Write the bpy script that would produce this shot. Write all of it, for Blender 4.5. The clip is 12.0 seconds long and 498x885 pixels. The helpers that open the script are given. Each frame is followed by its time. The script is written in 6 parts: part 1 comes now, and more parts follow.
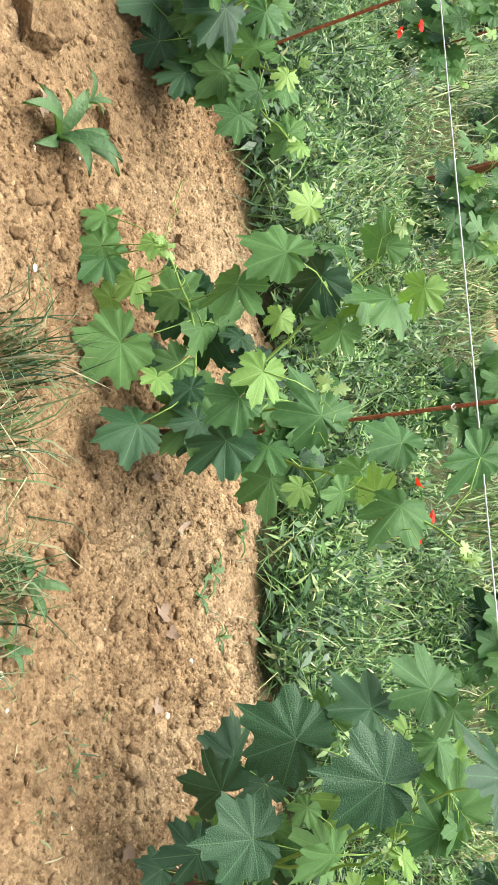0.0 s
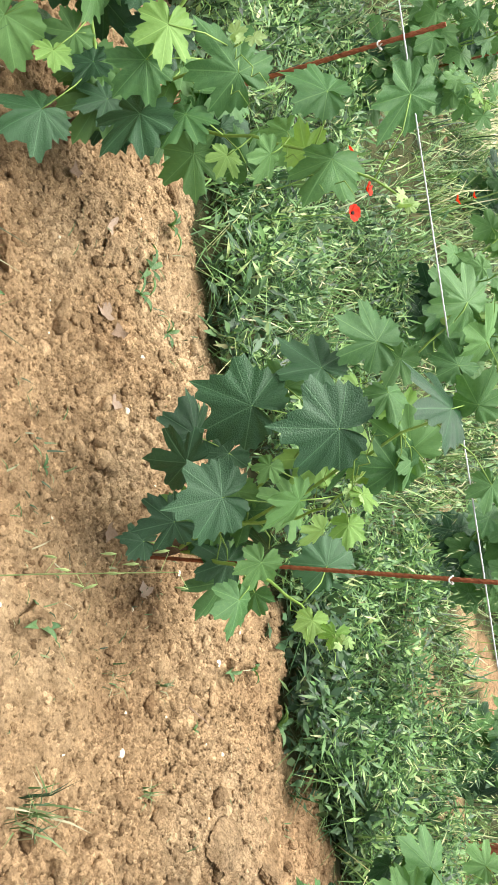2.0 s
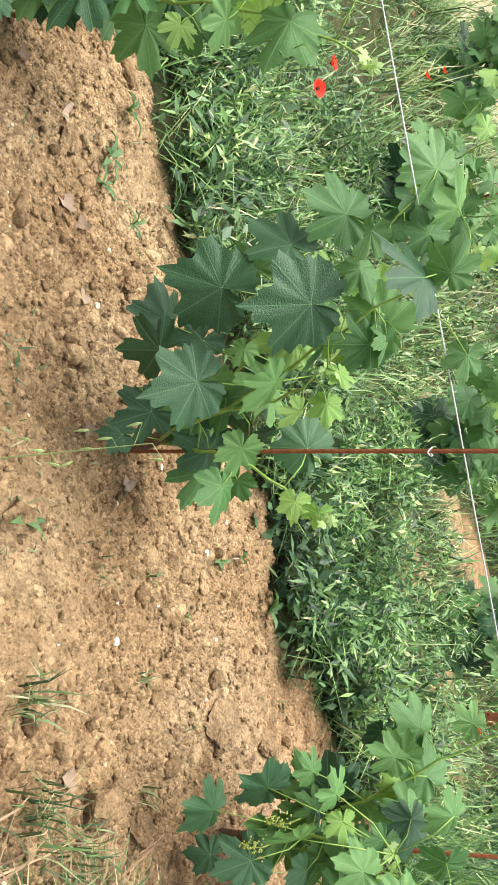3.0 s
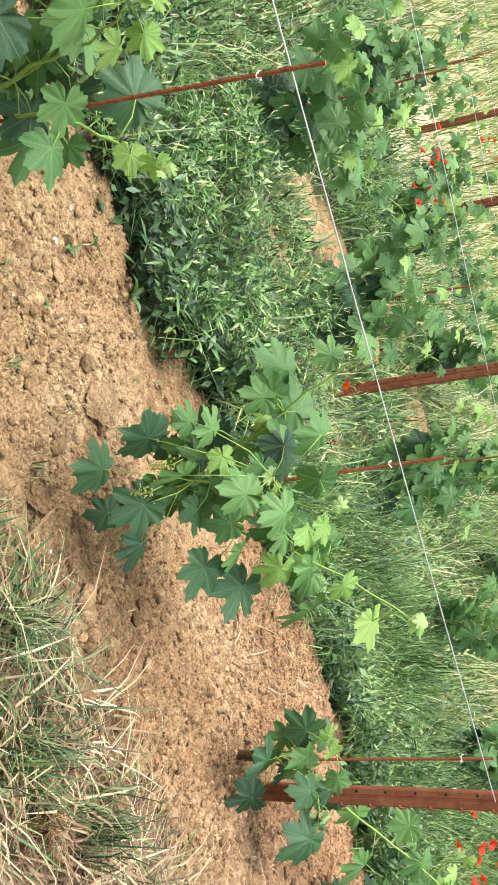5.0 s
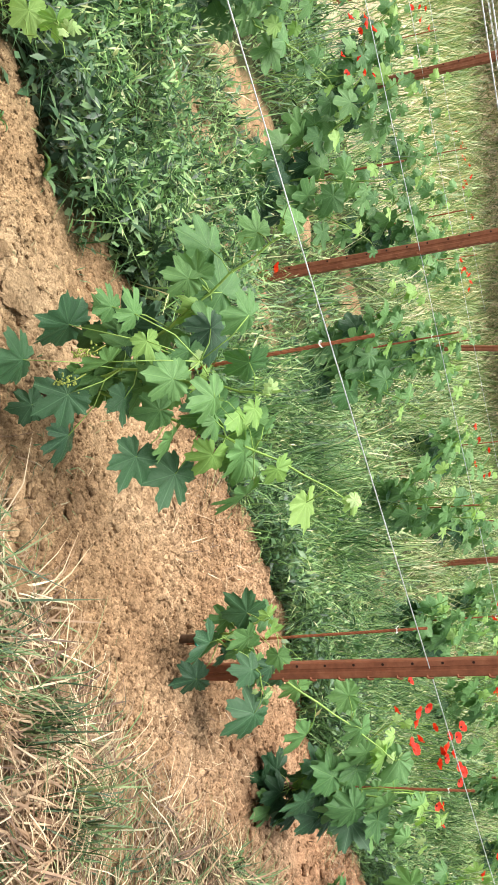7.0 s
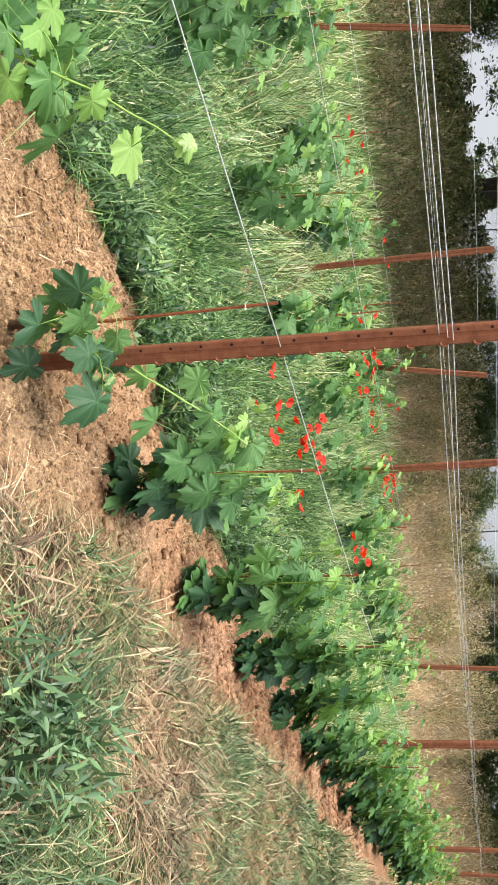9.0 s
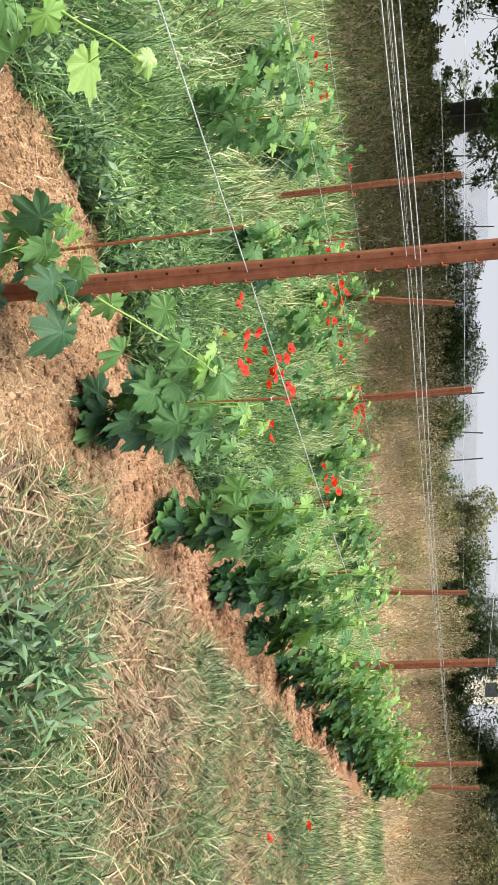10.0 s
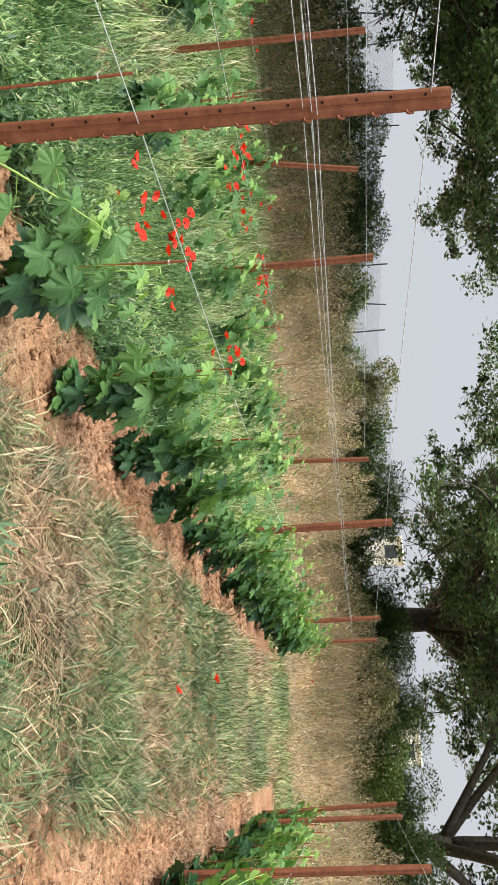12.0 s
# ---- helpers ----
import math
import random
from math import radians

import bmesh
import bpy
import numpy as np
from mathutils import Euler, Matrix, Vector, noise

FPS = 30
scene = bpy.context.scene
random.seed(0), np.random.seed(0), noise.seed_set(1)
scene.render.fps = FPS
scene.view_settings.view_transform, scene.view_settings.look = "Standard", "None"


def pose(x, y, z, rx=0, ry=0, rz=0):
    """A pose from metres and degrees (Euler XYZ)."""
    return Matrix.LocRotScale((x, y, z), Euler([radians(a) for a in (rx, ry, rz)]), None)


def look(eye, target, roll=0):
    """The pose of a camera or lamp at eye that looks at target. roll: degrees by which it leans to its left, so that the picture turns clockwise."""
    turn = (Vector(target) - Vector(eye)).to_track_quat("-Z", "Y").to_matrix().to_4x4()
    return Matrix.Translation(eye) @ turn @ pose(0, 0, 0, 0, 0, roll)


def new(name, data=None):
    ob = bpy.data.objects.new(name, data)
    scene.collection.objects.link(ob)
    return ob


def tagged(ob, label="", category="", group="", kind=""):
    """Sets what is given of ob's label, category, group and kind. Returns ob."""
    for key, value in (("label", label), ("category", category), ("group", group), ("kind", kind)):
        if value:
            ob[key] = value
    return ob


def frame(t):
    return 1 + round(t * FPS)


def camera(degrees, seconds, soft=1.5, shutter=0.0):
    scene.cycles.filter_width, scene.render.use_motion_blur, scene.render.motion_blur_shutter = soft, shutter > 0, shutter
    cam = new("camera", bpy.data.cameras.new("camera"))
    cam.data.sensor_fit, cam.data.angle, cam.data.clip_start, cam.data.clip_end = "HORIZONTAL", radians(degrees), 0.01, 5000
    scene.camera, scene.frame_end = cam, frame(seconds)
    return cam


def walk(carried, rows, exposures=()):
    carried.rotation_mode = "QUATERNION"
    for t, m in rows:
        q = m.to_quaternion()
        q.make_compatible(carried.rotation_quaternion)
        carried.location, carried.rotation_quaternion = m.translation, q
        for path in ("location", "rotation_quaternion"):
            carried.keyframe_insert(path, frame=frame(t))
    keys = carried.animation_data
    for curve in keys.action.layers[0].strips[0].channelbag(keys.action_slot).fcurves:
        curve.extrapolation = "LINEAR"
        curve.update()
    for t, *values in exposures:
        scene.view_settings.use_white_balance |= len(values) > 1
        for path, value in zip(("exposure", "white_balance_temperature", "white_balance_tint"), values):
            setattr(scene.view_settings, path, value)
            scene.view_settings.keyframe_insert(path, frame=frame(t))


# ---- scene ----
cam = camera(32.15, 12.0, soft=0.5)
# seconds, eye (m), turn (degrees)
PATH = [
    (0, -2.8143, -1.8222, 1.0874, 13.125, -61.362, 91.764),
    (0.5, -2.7715, -1.8027, 1.0838, 11.923, -61.741, 85.928),
    (1, -2.7309, -1.7920, 1.0828, 11.159, -62.208, 81.071),
    (1.5, -2.7219, -1.7822, 1.0841, 10.996, -62.687, 77.315),
    (2, -2.7093, -1.7780, 1.0824, 10.599, -62.983, 74.389),
    (2.5, -2.6880, -1.7683, 1.0830, 10.709, -62.959, 71.020),
    (2.7, -2.6822, -1.7664, 1.0845, 10.820, -63.036, 69.632),
    (4.3, -2.4798, -1.8325, 1.1100, 16.256, -66.948, 48.255),
    (4.5, -2.4757, -1.8407, 1.1151, 16.539, -67.623, 46.072),
    (5, -2.4701, -1.8450, 1.1212, 17.999, -69.229, 41.066),
    (5.5, -2.4667, -1.8489, 1.1259, 20.222, -70.960, 36.946),
    (6, -2.4629, -1.8481, 1.1288, 22.567, -72.038, 34.097),
    (6.5, -2.4690, -1.8421, 1.1274, 23.240, -72.507, 33.070),
    (6.7, -2.4641, -1.8355, 1.1242, 22.620, -72.411, 32.136),
    (8.3, -2.1157, -1.7020, 1.1491, 17.178, -75.970, 20.631),
    (8.5, -2.1141, -1.7080, 1.1529, 17.195, -77.084, 19.200),
    (9, -2.0982, -1.7271, 1.1581, 18.592, -79.413, 14.138),
    (9.5, -2.0751, -1.7494, 1.1596, 23.014, -80.322, 6.895),
    (10, -2.0854, -1.7496, 1.1574, 25.619, -80.750, 2.673),
    (10.5, -2.0890, -1.7671, 1.1613, 26.533, -81.349, -0.867),
    (11, -2.0786, -1.7815, 1.1631, 28.959, -82.168, -5.690),
    (11.5, -2.0693, -1.7816, 1.1750, 38.649, -83.689, -17.057),
    (12, -2.0668, -1.7888, 1.1823, 56.478, -84.937, -36.672),
]
# the camera darkens its picture a little as the sky comes into view
walk(cam, [(row[0], pose(*row[1:])) for row in PATH], exposures=[(0, 1.42), (4.3, 1.36), (9.5, 1.32), (11, 1.24), (12, 1.12)])

# ---- light ----
SUN_DIR = Vector((-0.22, 0.14, 0.95)).normalized()
world = bpy.data.worlds.new("sky")
world.use_nodes = True
scene.world = world
wn = world.node_tree.nodes
sky = wn.new("ShaderNodeTexSky")
sky.sky_type = "NISHITA"
sky.sun_disc = False
sky.sun_elevation = math.asin(SUN_DIR.z)
sky.sun_rotation = math.atan2(SUN_DIR.x, SUN_DIR.y)
sky.air_density, sky.dust_density, sky.ozone_density = 1.0, 6.0, 1.0
soften = wn.new("ShaderNodeMixRGB")
soften.inputs[0].default_value = 0.75
soften.inputs[2].default_value = (8.7, 9.0, 9.6, 1)
world.node_tree.links.new(sky.outputs[0], soften.inputs[1])
world.node_tree.links.new(soften.outputs[0], wn["Background"].inputs[0])
wn["Background"].inputs[1].default_value = 0.041
sun = new("sun", bpy.data.lights.new("sun", "SUN"))
sun.data.energy, sun.data.angle, sun.data.color = 3.95, radians(60), (1.0, 0.97, 0.92)
sun.matrix_world = look(SUN_DIR * 50, (0, 0, 0))

# ---- helpers for building ----
RISE_X, RISE_Y, LEVEL = 0.0521, 0.0199, -0.037


def part(name, bm, material, parent=None, label="", smooth=False):
    """One bmesh as one mesh object, under a thing where one is given."""
    me = bpy.data.meshes.new(name)
    bm.to_mesh(me)
    bm.free()
    return mesh_part(name, me, material, parent, label, smooth)


def mesh_part(name, me, material, parent=None, label="", smooth=False):
    if material and not me.materials:
        for one in material if isinstance(material, (list, tuple)) else (material,):
            me.materials.append(one)
    if smooth:
        me.shade_smooth()
    ob = new(name, me)
    if parent:
        ob.parent = parent
    if label:
        ob["label"] = label
    return ob


def array_mesh(name, verts, faces):
    """A mesh from vertex rows and equal-sided faces."""
    me = bpy.data.meshes.new(name)
    verts, faces = np.asarray(verts, np.float32), np.asarray(faces, np.int32)
    n, k = faces.shape
    me.vertices.add(len(verts))
    me.vertices.foreach_set("co", verts.ravel())
    me.loops.add(n * k)
    me.loops.foreach_set("vertex_index", faces.ravel())
    me.polygons.add(n)
    me.polygons.foreach_set("loop_start", np.arange(n, dtype=np.int32) * k)
    me.update(calc_edges=True)
    me.validate()
    return me


def tube(bm, points, radii, sides=6):
    """A round tube along points."""
    rings = []
    pts = [Vector(p) for p in points]
    for i, p in enumerate(pts):
        along = (pts[min(i + 1, len(pts) - 1)] - pts[max(i - 1, 0)]).normalized()
        a = along.orthogonal().normalized() if i == 0 else (a - along * a.dot(along)).normalized()
        b = along.cross(a)
        r = radii[i] if isinstance(radii, (list, tuple)) else radii
        rings.append([bm.verts.new(p + r * (math.cos(q) * a + math.sin(q) * b)) for q in (math.tau * k / sides for k in range(sides))])
    for one, two in zip(rings, rings[1:]):
        for k in range(sides):
            bm.faces.new((one[k], one[(k + 1) % sides], two[(k + 1) % sides], two[k]))
    bm.faces.new(rings[0][::-1])
    bm.faces.new(rings[-1])


def box(bm, x0, y0, z0, x1, y1, z1):
    c = [bm.verts.new(v) for v in ((x0, y0, z0), (x1, y0, z0), (x1, y1, z0), (x0, y1, z0), (x0, y0, z1), (x1, y0, z1), (x1, y1, z1), (x0, y1, z1))]
    for f in ((3, 2, 1, 0), (4, 5, 6, 7), (0, 1, 5, 4), (1, 2, 6, 5), (2, 3, 7, 6), (3, 0, 4, 7)):
        bm.faces.new([c[i] for i in f])


def lattice(x, y, seed):
    """Smooth value noise in -1..1 for arrays of places."""
    table = np.random.RandomState(seed).rand(256, 256) * 2 - 1
    xi, yi = np.floor(x).astype(int), np.floor(y).astype(int)
    u, v = x - xi, y - yi
    u, v = u * u * (3 - 2 * u), v * v * (3 - 2 * v)
    g = lambda a, b: table[a % 256, b % 256]
    return (g(xi, yi) * (1 - u) + g(xi + 1, yi) * u) * (1 - v) + (g(xi, yi + 1) * (1 - u) + g(xi + 1, yi + 1) * u) * v


def rough(x, y, scale, seed, octaves=4):
    out, a = 0, 1.0
    for k in range(octaves):
        out = out + a * lattice(x * scale * 2 ** k + 17.3 * k, y * scale * 2 ** k - 9.1 * k, seed + k)
        a *= 0.5
    return out


ROW_Y = (0.0, 2.12, 4.30, 6.45)
ROW_NEAR = -2.53


def base_height(x, y):
    """The hillside: rises gently along and across the rows, levels off far away."""
    return LEVEL + RISE_X * np.clip(x, -30, 24) + RISE_Y * np.clip(y, -20, 24)


EYE_X, EYE_Y = -2.07, -1.79  # the walk's end, from which bearings are taken


def bank_height(x, y):
    """The earth bank behind the vineyard, over the hillside's height."""
    h = np.degrees(np.arctan2(x - EYE_X, y - EYE_Y))
    d = np.hypot(x - EYE_X, y - EYE_Y)
    dark = np.clip((56 - h) / 10, 0, 1)
    tall = 0.85 + 0.75 * dark + 1.0 * np.clip((33 - h) / 6, 0, 1) + 0.14 * lattice(h * 0.4, h * 0, 85) + 0.10 * lattice(h * 1.7, d * 0.8, 86)
    u = np.clip((d - 16.8 - 0.4 * lattice(h * 0.5, h * 0, 87)) / 3.0, 0, 1)
    rise = np.clip((d - 7.5) / 9, 0, 1) * np.clip((34 - h) / 22, 0, 1) * 0.75
    return (tall * u * u * (3 - 2 * u) + rise) * np.clip((27 - d) / 3, 0, 1)


def back_z(x, y):
    return base_height(x, y) + bank_height(x, y)


def soil_mask(x, y):
    """1 on the hoed strips under the vines, 0 on the grassed alleys."""
    wob = 0.14 * lattice(x * 1.3, y * 0.7, 5) + 0.14 * lattice(x * 4.1, y * 4.1, 6) + 0.09 * lattice(x * 11, y * 11, 7)
    m = np.zeros_like(x)
    # first row: wide strip, wider still on the near side at its start
    near = 0.50 + 0.37 * np.clip((-1.4 - x) / 0.6, 0, 1) - 0.08 * np.clip(x / 1.0, 0, 1)
    far = 0.58 + 0.05 * np.clip((x + 3.2) / 1.2, 0, 1) + 0.20 * np.clip((x + 1.6) / 0.8, 0, 1) - 0.45 * np.clip((x - 0.6) / 1.0, 0, 1)
    d = np.where(y > 0, y / far, -y / near)
    m = np.clip((1.0 - d - wob) / 0.10 + 0.5, 0, 1) * np.clip((14.2 - x) / 0.8, 0, 1)
    # the other rows: narrow broken strips
    for k, ry in enumerate(ROW_Y[1:]):
        half = 0.06 + 0.16 * lattice(x * 0.8 + 5 * k, x * 0 + 3.3, 9) * (k > 0) + (k == 0) * (0.30 * np.exp(-((x + 0.9) / 0.9) ** 2) - 0.5 * (x < -3.0) - 0.06)
        d = np.abs(y - ry + 0.12) / np.maximum(half, 0.02) + 3 * (half < 0.02)
        m = np.maximum(m, np.clip((1.0 - d - 2 * wob) / 0.2 + 0.5, 0, 1) * np.clip((14 - x) / 0.8, 0, 1))
    d = np.abs(y - ROW_NEAR + 0.15) / 0.55
    m = np.maximum(m, np.clip((1.0 - d - wob) / 0.12 + 0.5, 0, 1) * np.clip((x - 0.8) / 0.8, 0, 1) * np.clip((12 - x) / 0.8, 0, 1))
    # bare patches in the second alley
    for px, py, rx, ry in ((-1.75, 2.75, 0.32, 0.13), (-1.30, 2.82, 0.35, 0.19), (-0.75, 3.12, 0.42, 0.22), (-0.30, 3.42, 0.30, 0.20), (0.65, 3.2, 0.2, 0.12), (0.95, 3.9, 0.3, 0.15), (2.14, 2.46, 0.25, 0.16)):
        m = np.maximum(m, np.clip((1.2 - np.hypot((x - px) / rx, (y - py) / ry) - 2 * wob) / 0.3, 0, 1))
    return m


def broken(x, y, scale, seed, tilt=0.9):
    """Broken crust: angular plates, each at its own height and tilt, parted by cracks."""
    r = np.random.RandomState(seed)
    jx, jy, hh, tx, ty = (r.rand(128, 128) for k in range(5))
    u, v = x * scale + 0.35 * lattice(x * scale * 1.7, y * scale * 1.7, seed + 1), y * scale + 0.35 * lattice(x * scale * 1.7, y * scale * 1.7, seed + 2)
    iu, iv = np.floor(u).astype(int), np.floor(v).astype(int)
    best, second = np.full(u.shape, 9.0), np.full(u.shape, 9.0)
    level = np.zeros(u.shape)
    for a in (-1, 0, 1):
        for b in (-1, 0, 1):
            p, q = (iu + a) % 128, (iv + b) % 128
            du, dv = u - (iu + a + jx[p, q]), v - (iv + b + jy[p, q])
            d = np.hypot(du, dv)
            near = d < best
            second = np.where(near, best, np.minimum(second, d))
            level = np.where(near, hh[p, q] - 0.5 + tilt * ((tx[p, q] - 0.5) * du + (ty[p, q] - 0.5) * dv), level)
            best = np.where(near, d, best)
    return level - 0.22 * np.clip(0.13 - (second - best), 0, 1) / 0.13


def ground_height(x, y):
    x, y = np.asarray(x, float), np.asarray(y, float)
    m = np.maximum(soil_mask(x, y), 0.75 * np.clip((-0.2 - y) / 0.2, 0, 1) * np.clip((y + 3.6) / 0.3, 0, 1))
    wild = np.clip(0.55 + 0.9 * lattice(x * 1.9, y * 1.9, 24), 0.35, 1)
    lumps = 0.018 * rough(x, y, 1.9, 20, 3) + wild * (0.013 * broken(x, y, 8.0, 30, 1.2) + 0.012 * broken(x, y, 19.0, 33, 1.4)) + 0.0055 * broken(x, y, 43.0, 36) + 0.004 * rough(x, y, 30, 40, 2)
    return base_height(x, y) + m * (0.02 + lumps) + (1 - m) * 0.015 * rough(x, y, 1.1, 50, 2)


def gz(x, y):
    return float(ground_height(np.array([x]), np.array([y]))[0])


# ---- materials ----
def material(name, rough_=0.8, metal=0.0, spec=0.3):
    m = bpy.data.materials.new(name)
    m.use_nodes = True
    b = m.node_tree.nodes["Principled BSDF"]
    b.inputs["Roughness"].default_value, b.inputs["Metallic"].default_value = rough_, metal
    b.inputs["Specular IOR Level"].default_value = spec
    return m, m.node_tree.nodes, m.node_tree.links, b


def ramp(nodes, stops):
    r = nodes.new("ShaderNodeValToRGB")
    e = r.color_ramp.elements
    while len(e) < len(stops):
        e.new(0.5)
    for k, (p, c) in enumerate(stops):
        e[k].position, e[k].color = p, (*c, 1)
    return r


def noise_node(nodes, links, scale, detail=5, coord="Object", rough_=0.6):
    c = nodes.new("ShaderNodeTexCoord")
    n = nodes.new("ShaderNodeTexNoise")
    n.inputs["Scale"].default_value, n.inputs["Detail"].default_value, n.inputs["Roughness"].default_value = scale, detail, rough_
    links.new(c.outputs[coord], n.inputs["Vector"])
    return n


def bump(nodes, links, b, height, strength, distance):
    k = nodes.new("ShaderNodeBump")
    k.inputs["Strength"].default_value, k.inputs["Distance"].default_value = strength, distance
    links.new(height, k.inputs["Height"])
    links.new(k.outputs[0], b.inputs["Normal"])


def mix(nodes, links, fac, a, b, mode="MIX"):
    m = nodes.new("ShaderNodeMixRGB")
    m.blend_type = mode
    for sock, v in zip(m.inputs, (fac, a, b)):
        if hasattr(v, "is_linked"):
            links.new(v, sock)
        else:
            sock.default_value = v if isinstance(v, (int, float)) else (*v, 1)
    return m.outputs[0]


def soil_material(name="dry_soil", grassy=False):
    """Ochre crumbly soil; colour follows the place in the world, so that clods match the ground they lie on."""
    m, n, l, b = material(name, 0.95, spec=0.1)
    g0 = n.new("ShaderNodeNewGeometry")

    def tex(scale, detail, rough_=0.65):
        t = n.new("ShaderNodeTexNoise")
        t.inputs["Scale"].default_value, t.inputs["Detail"].default_value, t.inputs["Roughness"].default_value = scale, detail, rough_
        l.new(g0.outputs["Position"], t.inputs["Vector"])
        return t
    big = tex(1.5, 7)
    tone = ramp(n, [(0.28, (0.248, 0.152, 0.079)), (0.5, (0.335, 0.228, 0.125)), (0.72, (0.425, 0.312, 0.186))])
    l.new(big.outputs[0], tone.inputs[0])
    # the soil turns redder up the row
    where = n.new("ShaderNodeSeparateXYZ")
    l.new(g0.outputs["Position"], where.inputs[0])
    up_row = n.new("ShaderNodeMapRange")
    up_row.inputs[1].default_value, up_row.inputs[2].default_value = -1.8, 2.0
    l.new(where.outputs[0], up_row.inputs[0])
    red = ramp(n, [(0.28, (0.22, 0.110, 0.060)), (0.5, (0.33, 0.185, 0.108)), (0.72, (0.43, 0.275, 0.175))])
    l.new(big.outputs[0], red.inputs[0])
    soil = mix(n, l, up_row.outputs[0], tone.outputs[0], red.outputs[0])
    fine = tex(95, 7, 0.8)
    # Grain tone, darkened where the fine bump dips: relief shade put into the colour.
    grain_shade = ramp(n, [(0.30, (0.50, 0.45, 0.41)), (0.46, (0.94, 0.94, 0.94)), (0.68, (1.45, 1.46, 1.46))])
    l.new(fine.outputs[0], grain_shade.inputs[0])
    mid = tex(22, 4, 0.6)
    blotch = ramp(n, [(0.32, (0.62, 0.60, 0.57)), (0.5, (0.92, 0.92, 0.92)), (0.70, (1.18, 1.18, 1.17))])
    l.new(mid.outputs[0], blotch.inputs[0])
    col = mix(n, l, 1.0, mix(n, l, 1.0, soil, blotch.outputs[0], "MULTIPLY"), grain_shade.outputs[0], "MULTIPLY")
    if grassy:
        att = n.new("ShaderNodeAttribute")
        att.attribute_name = "zone"
        sep = n.new("ShaderNodeSeparateColor")
        l.new(att.outputs["Color"], sep.inputs[0])
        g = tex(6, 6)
        # Near-black mottle: shade between the alley plants is put into the ground colour.
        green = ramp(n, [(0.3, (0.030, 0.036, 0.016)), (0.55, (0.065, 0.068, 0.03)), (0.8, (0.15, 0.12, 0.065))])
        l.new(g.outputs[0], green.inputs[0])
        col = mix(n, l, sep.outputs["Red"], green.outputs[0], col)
        dry = ramp(n, [(0.3, (0.34, 0.26, 0.13)), (0.7, (0.52, 0.43, 0.25))])
        l.new(g.outputs[0], dry.inputs[0])
        col = mix(n, l, sep.outputs["Green"], col, dry.outputs[0])
    else:
        one = ramp(n, [(0.0, (0.62, 0.58, 0.55)), (0.35, (0.92, 0.91, 0.90)), (0.8, (1.18, 1.19, 1.2)), (1.0, (1.5, 1.52, 1.55))])
        l.new(g0.outputs["Random Per Island"], one.inputs[0])
        col = mix(n, l, 1.0, col, one.outputs[0], "MULTIPLY")
    l.new(col, b.inputs["Base Color"])
    crumbs = n.new("ShaderNodeTexVoronoi")
    crumbs.inputs["Scale"].default_value = 110
    l.new(g0.outputs["Position"], crumbs.inputs["Vector"])
    lumps = n.new("ShaderNodeTexVoronoi")
    lumps.inputs["Scale"].default_value = 38
    l.new(g0.outputs["Position"], lumps.inputs["Vector"])
    # crumbs stand proud, with gaps between them
    both = n.new("ShaderNodeMath")
    both.operation = "MULTIPLY_ADD"
    l.new(crumbs.outputs["Distance"], both.inputs[0])
    both.inputs[1].default_value = -0.5
    deep = n.new("ShaderNodeMath")
    deep.operation = "MULTIPLY_ADD"
    l.new(lumps.outputs["Distance"], deep.inputs[0])
    deep.inputs[1].default_value = -1.0
    l.new(fine.outputs[0], deep.inputs[2])
    l.new(deep.outputs[0], both.inputs[2])
    bump(n, l, b, both.outputs[0], 1.0, 0.009)
    return m


def rust_material(name, dark, mid, light, scale=18):
    m, n, l, b = material(name, 0.75, 0.25, 0.3)
    t = noise_node(n, l, scale, 8, rough_=0.7)
    r = ramp(n, [(0.25, dark), (0.5, mid), (0.78, light)])
    l.new(t.outputs[0], r.inputs[0])
    l.new(r.outputs[0], b.inputs["Base Color"])
    f = noise_node(n, l, 220, 3)
    bump(n, l, b, f.outputs[0], 0.35, 0.002)
    return m


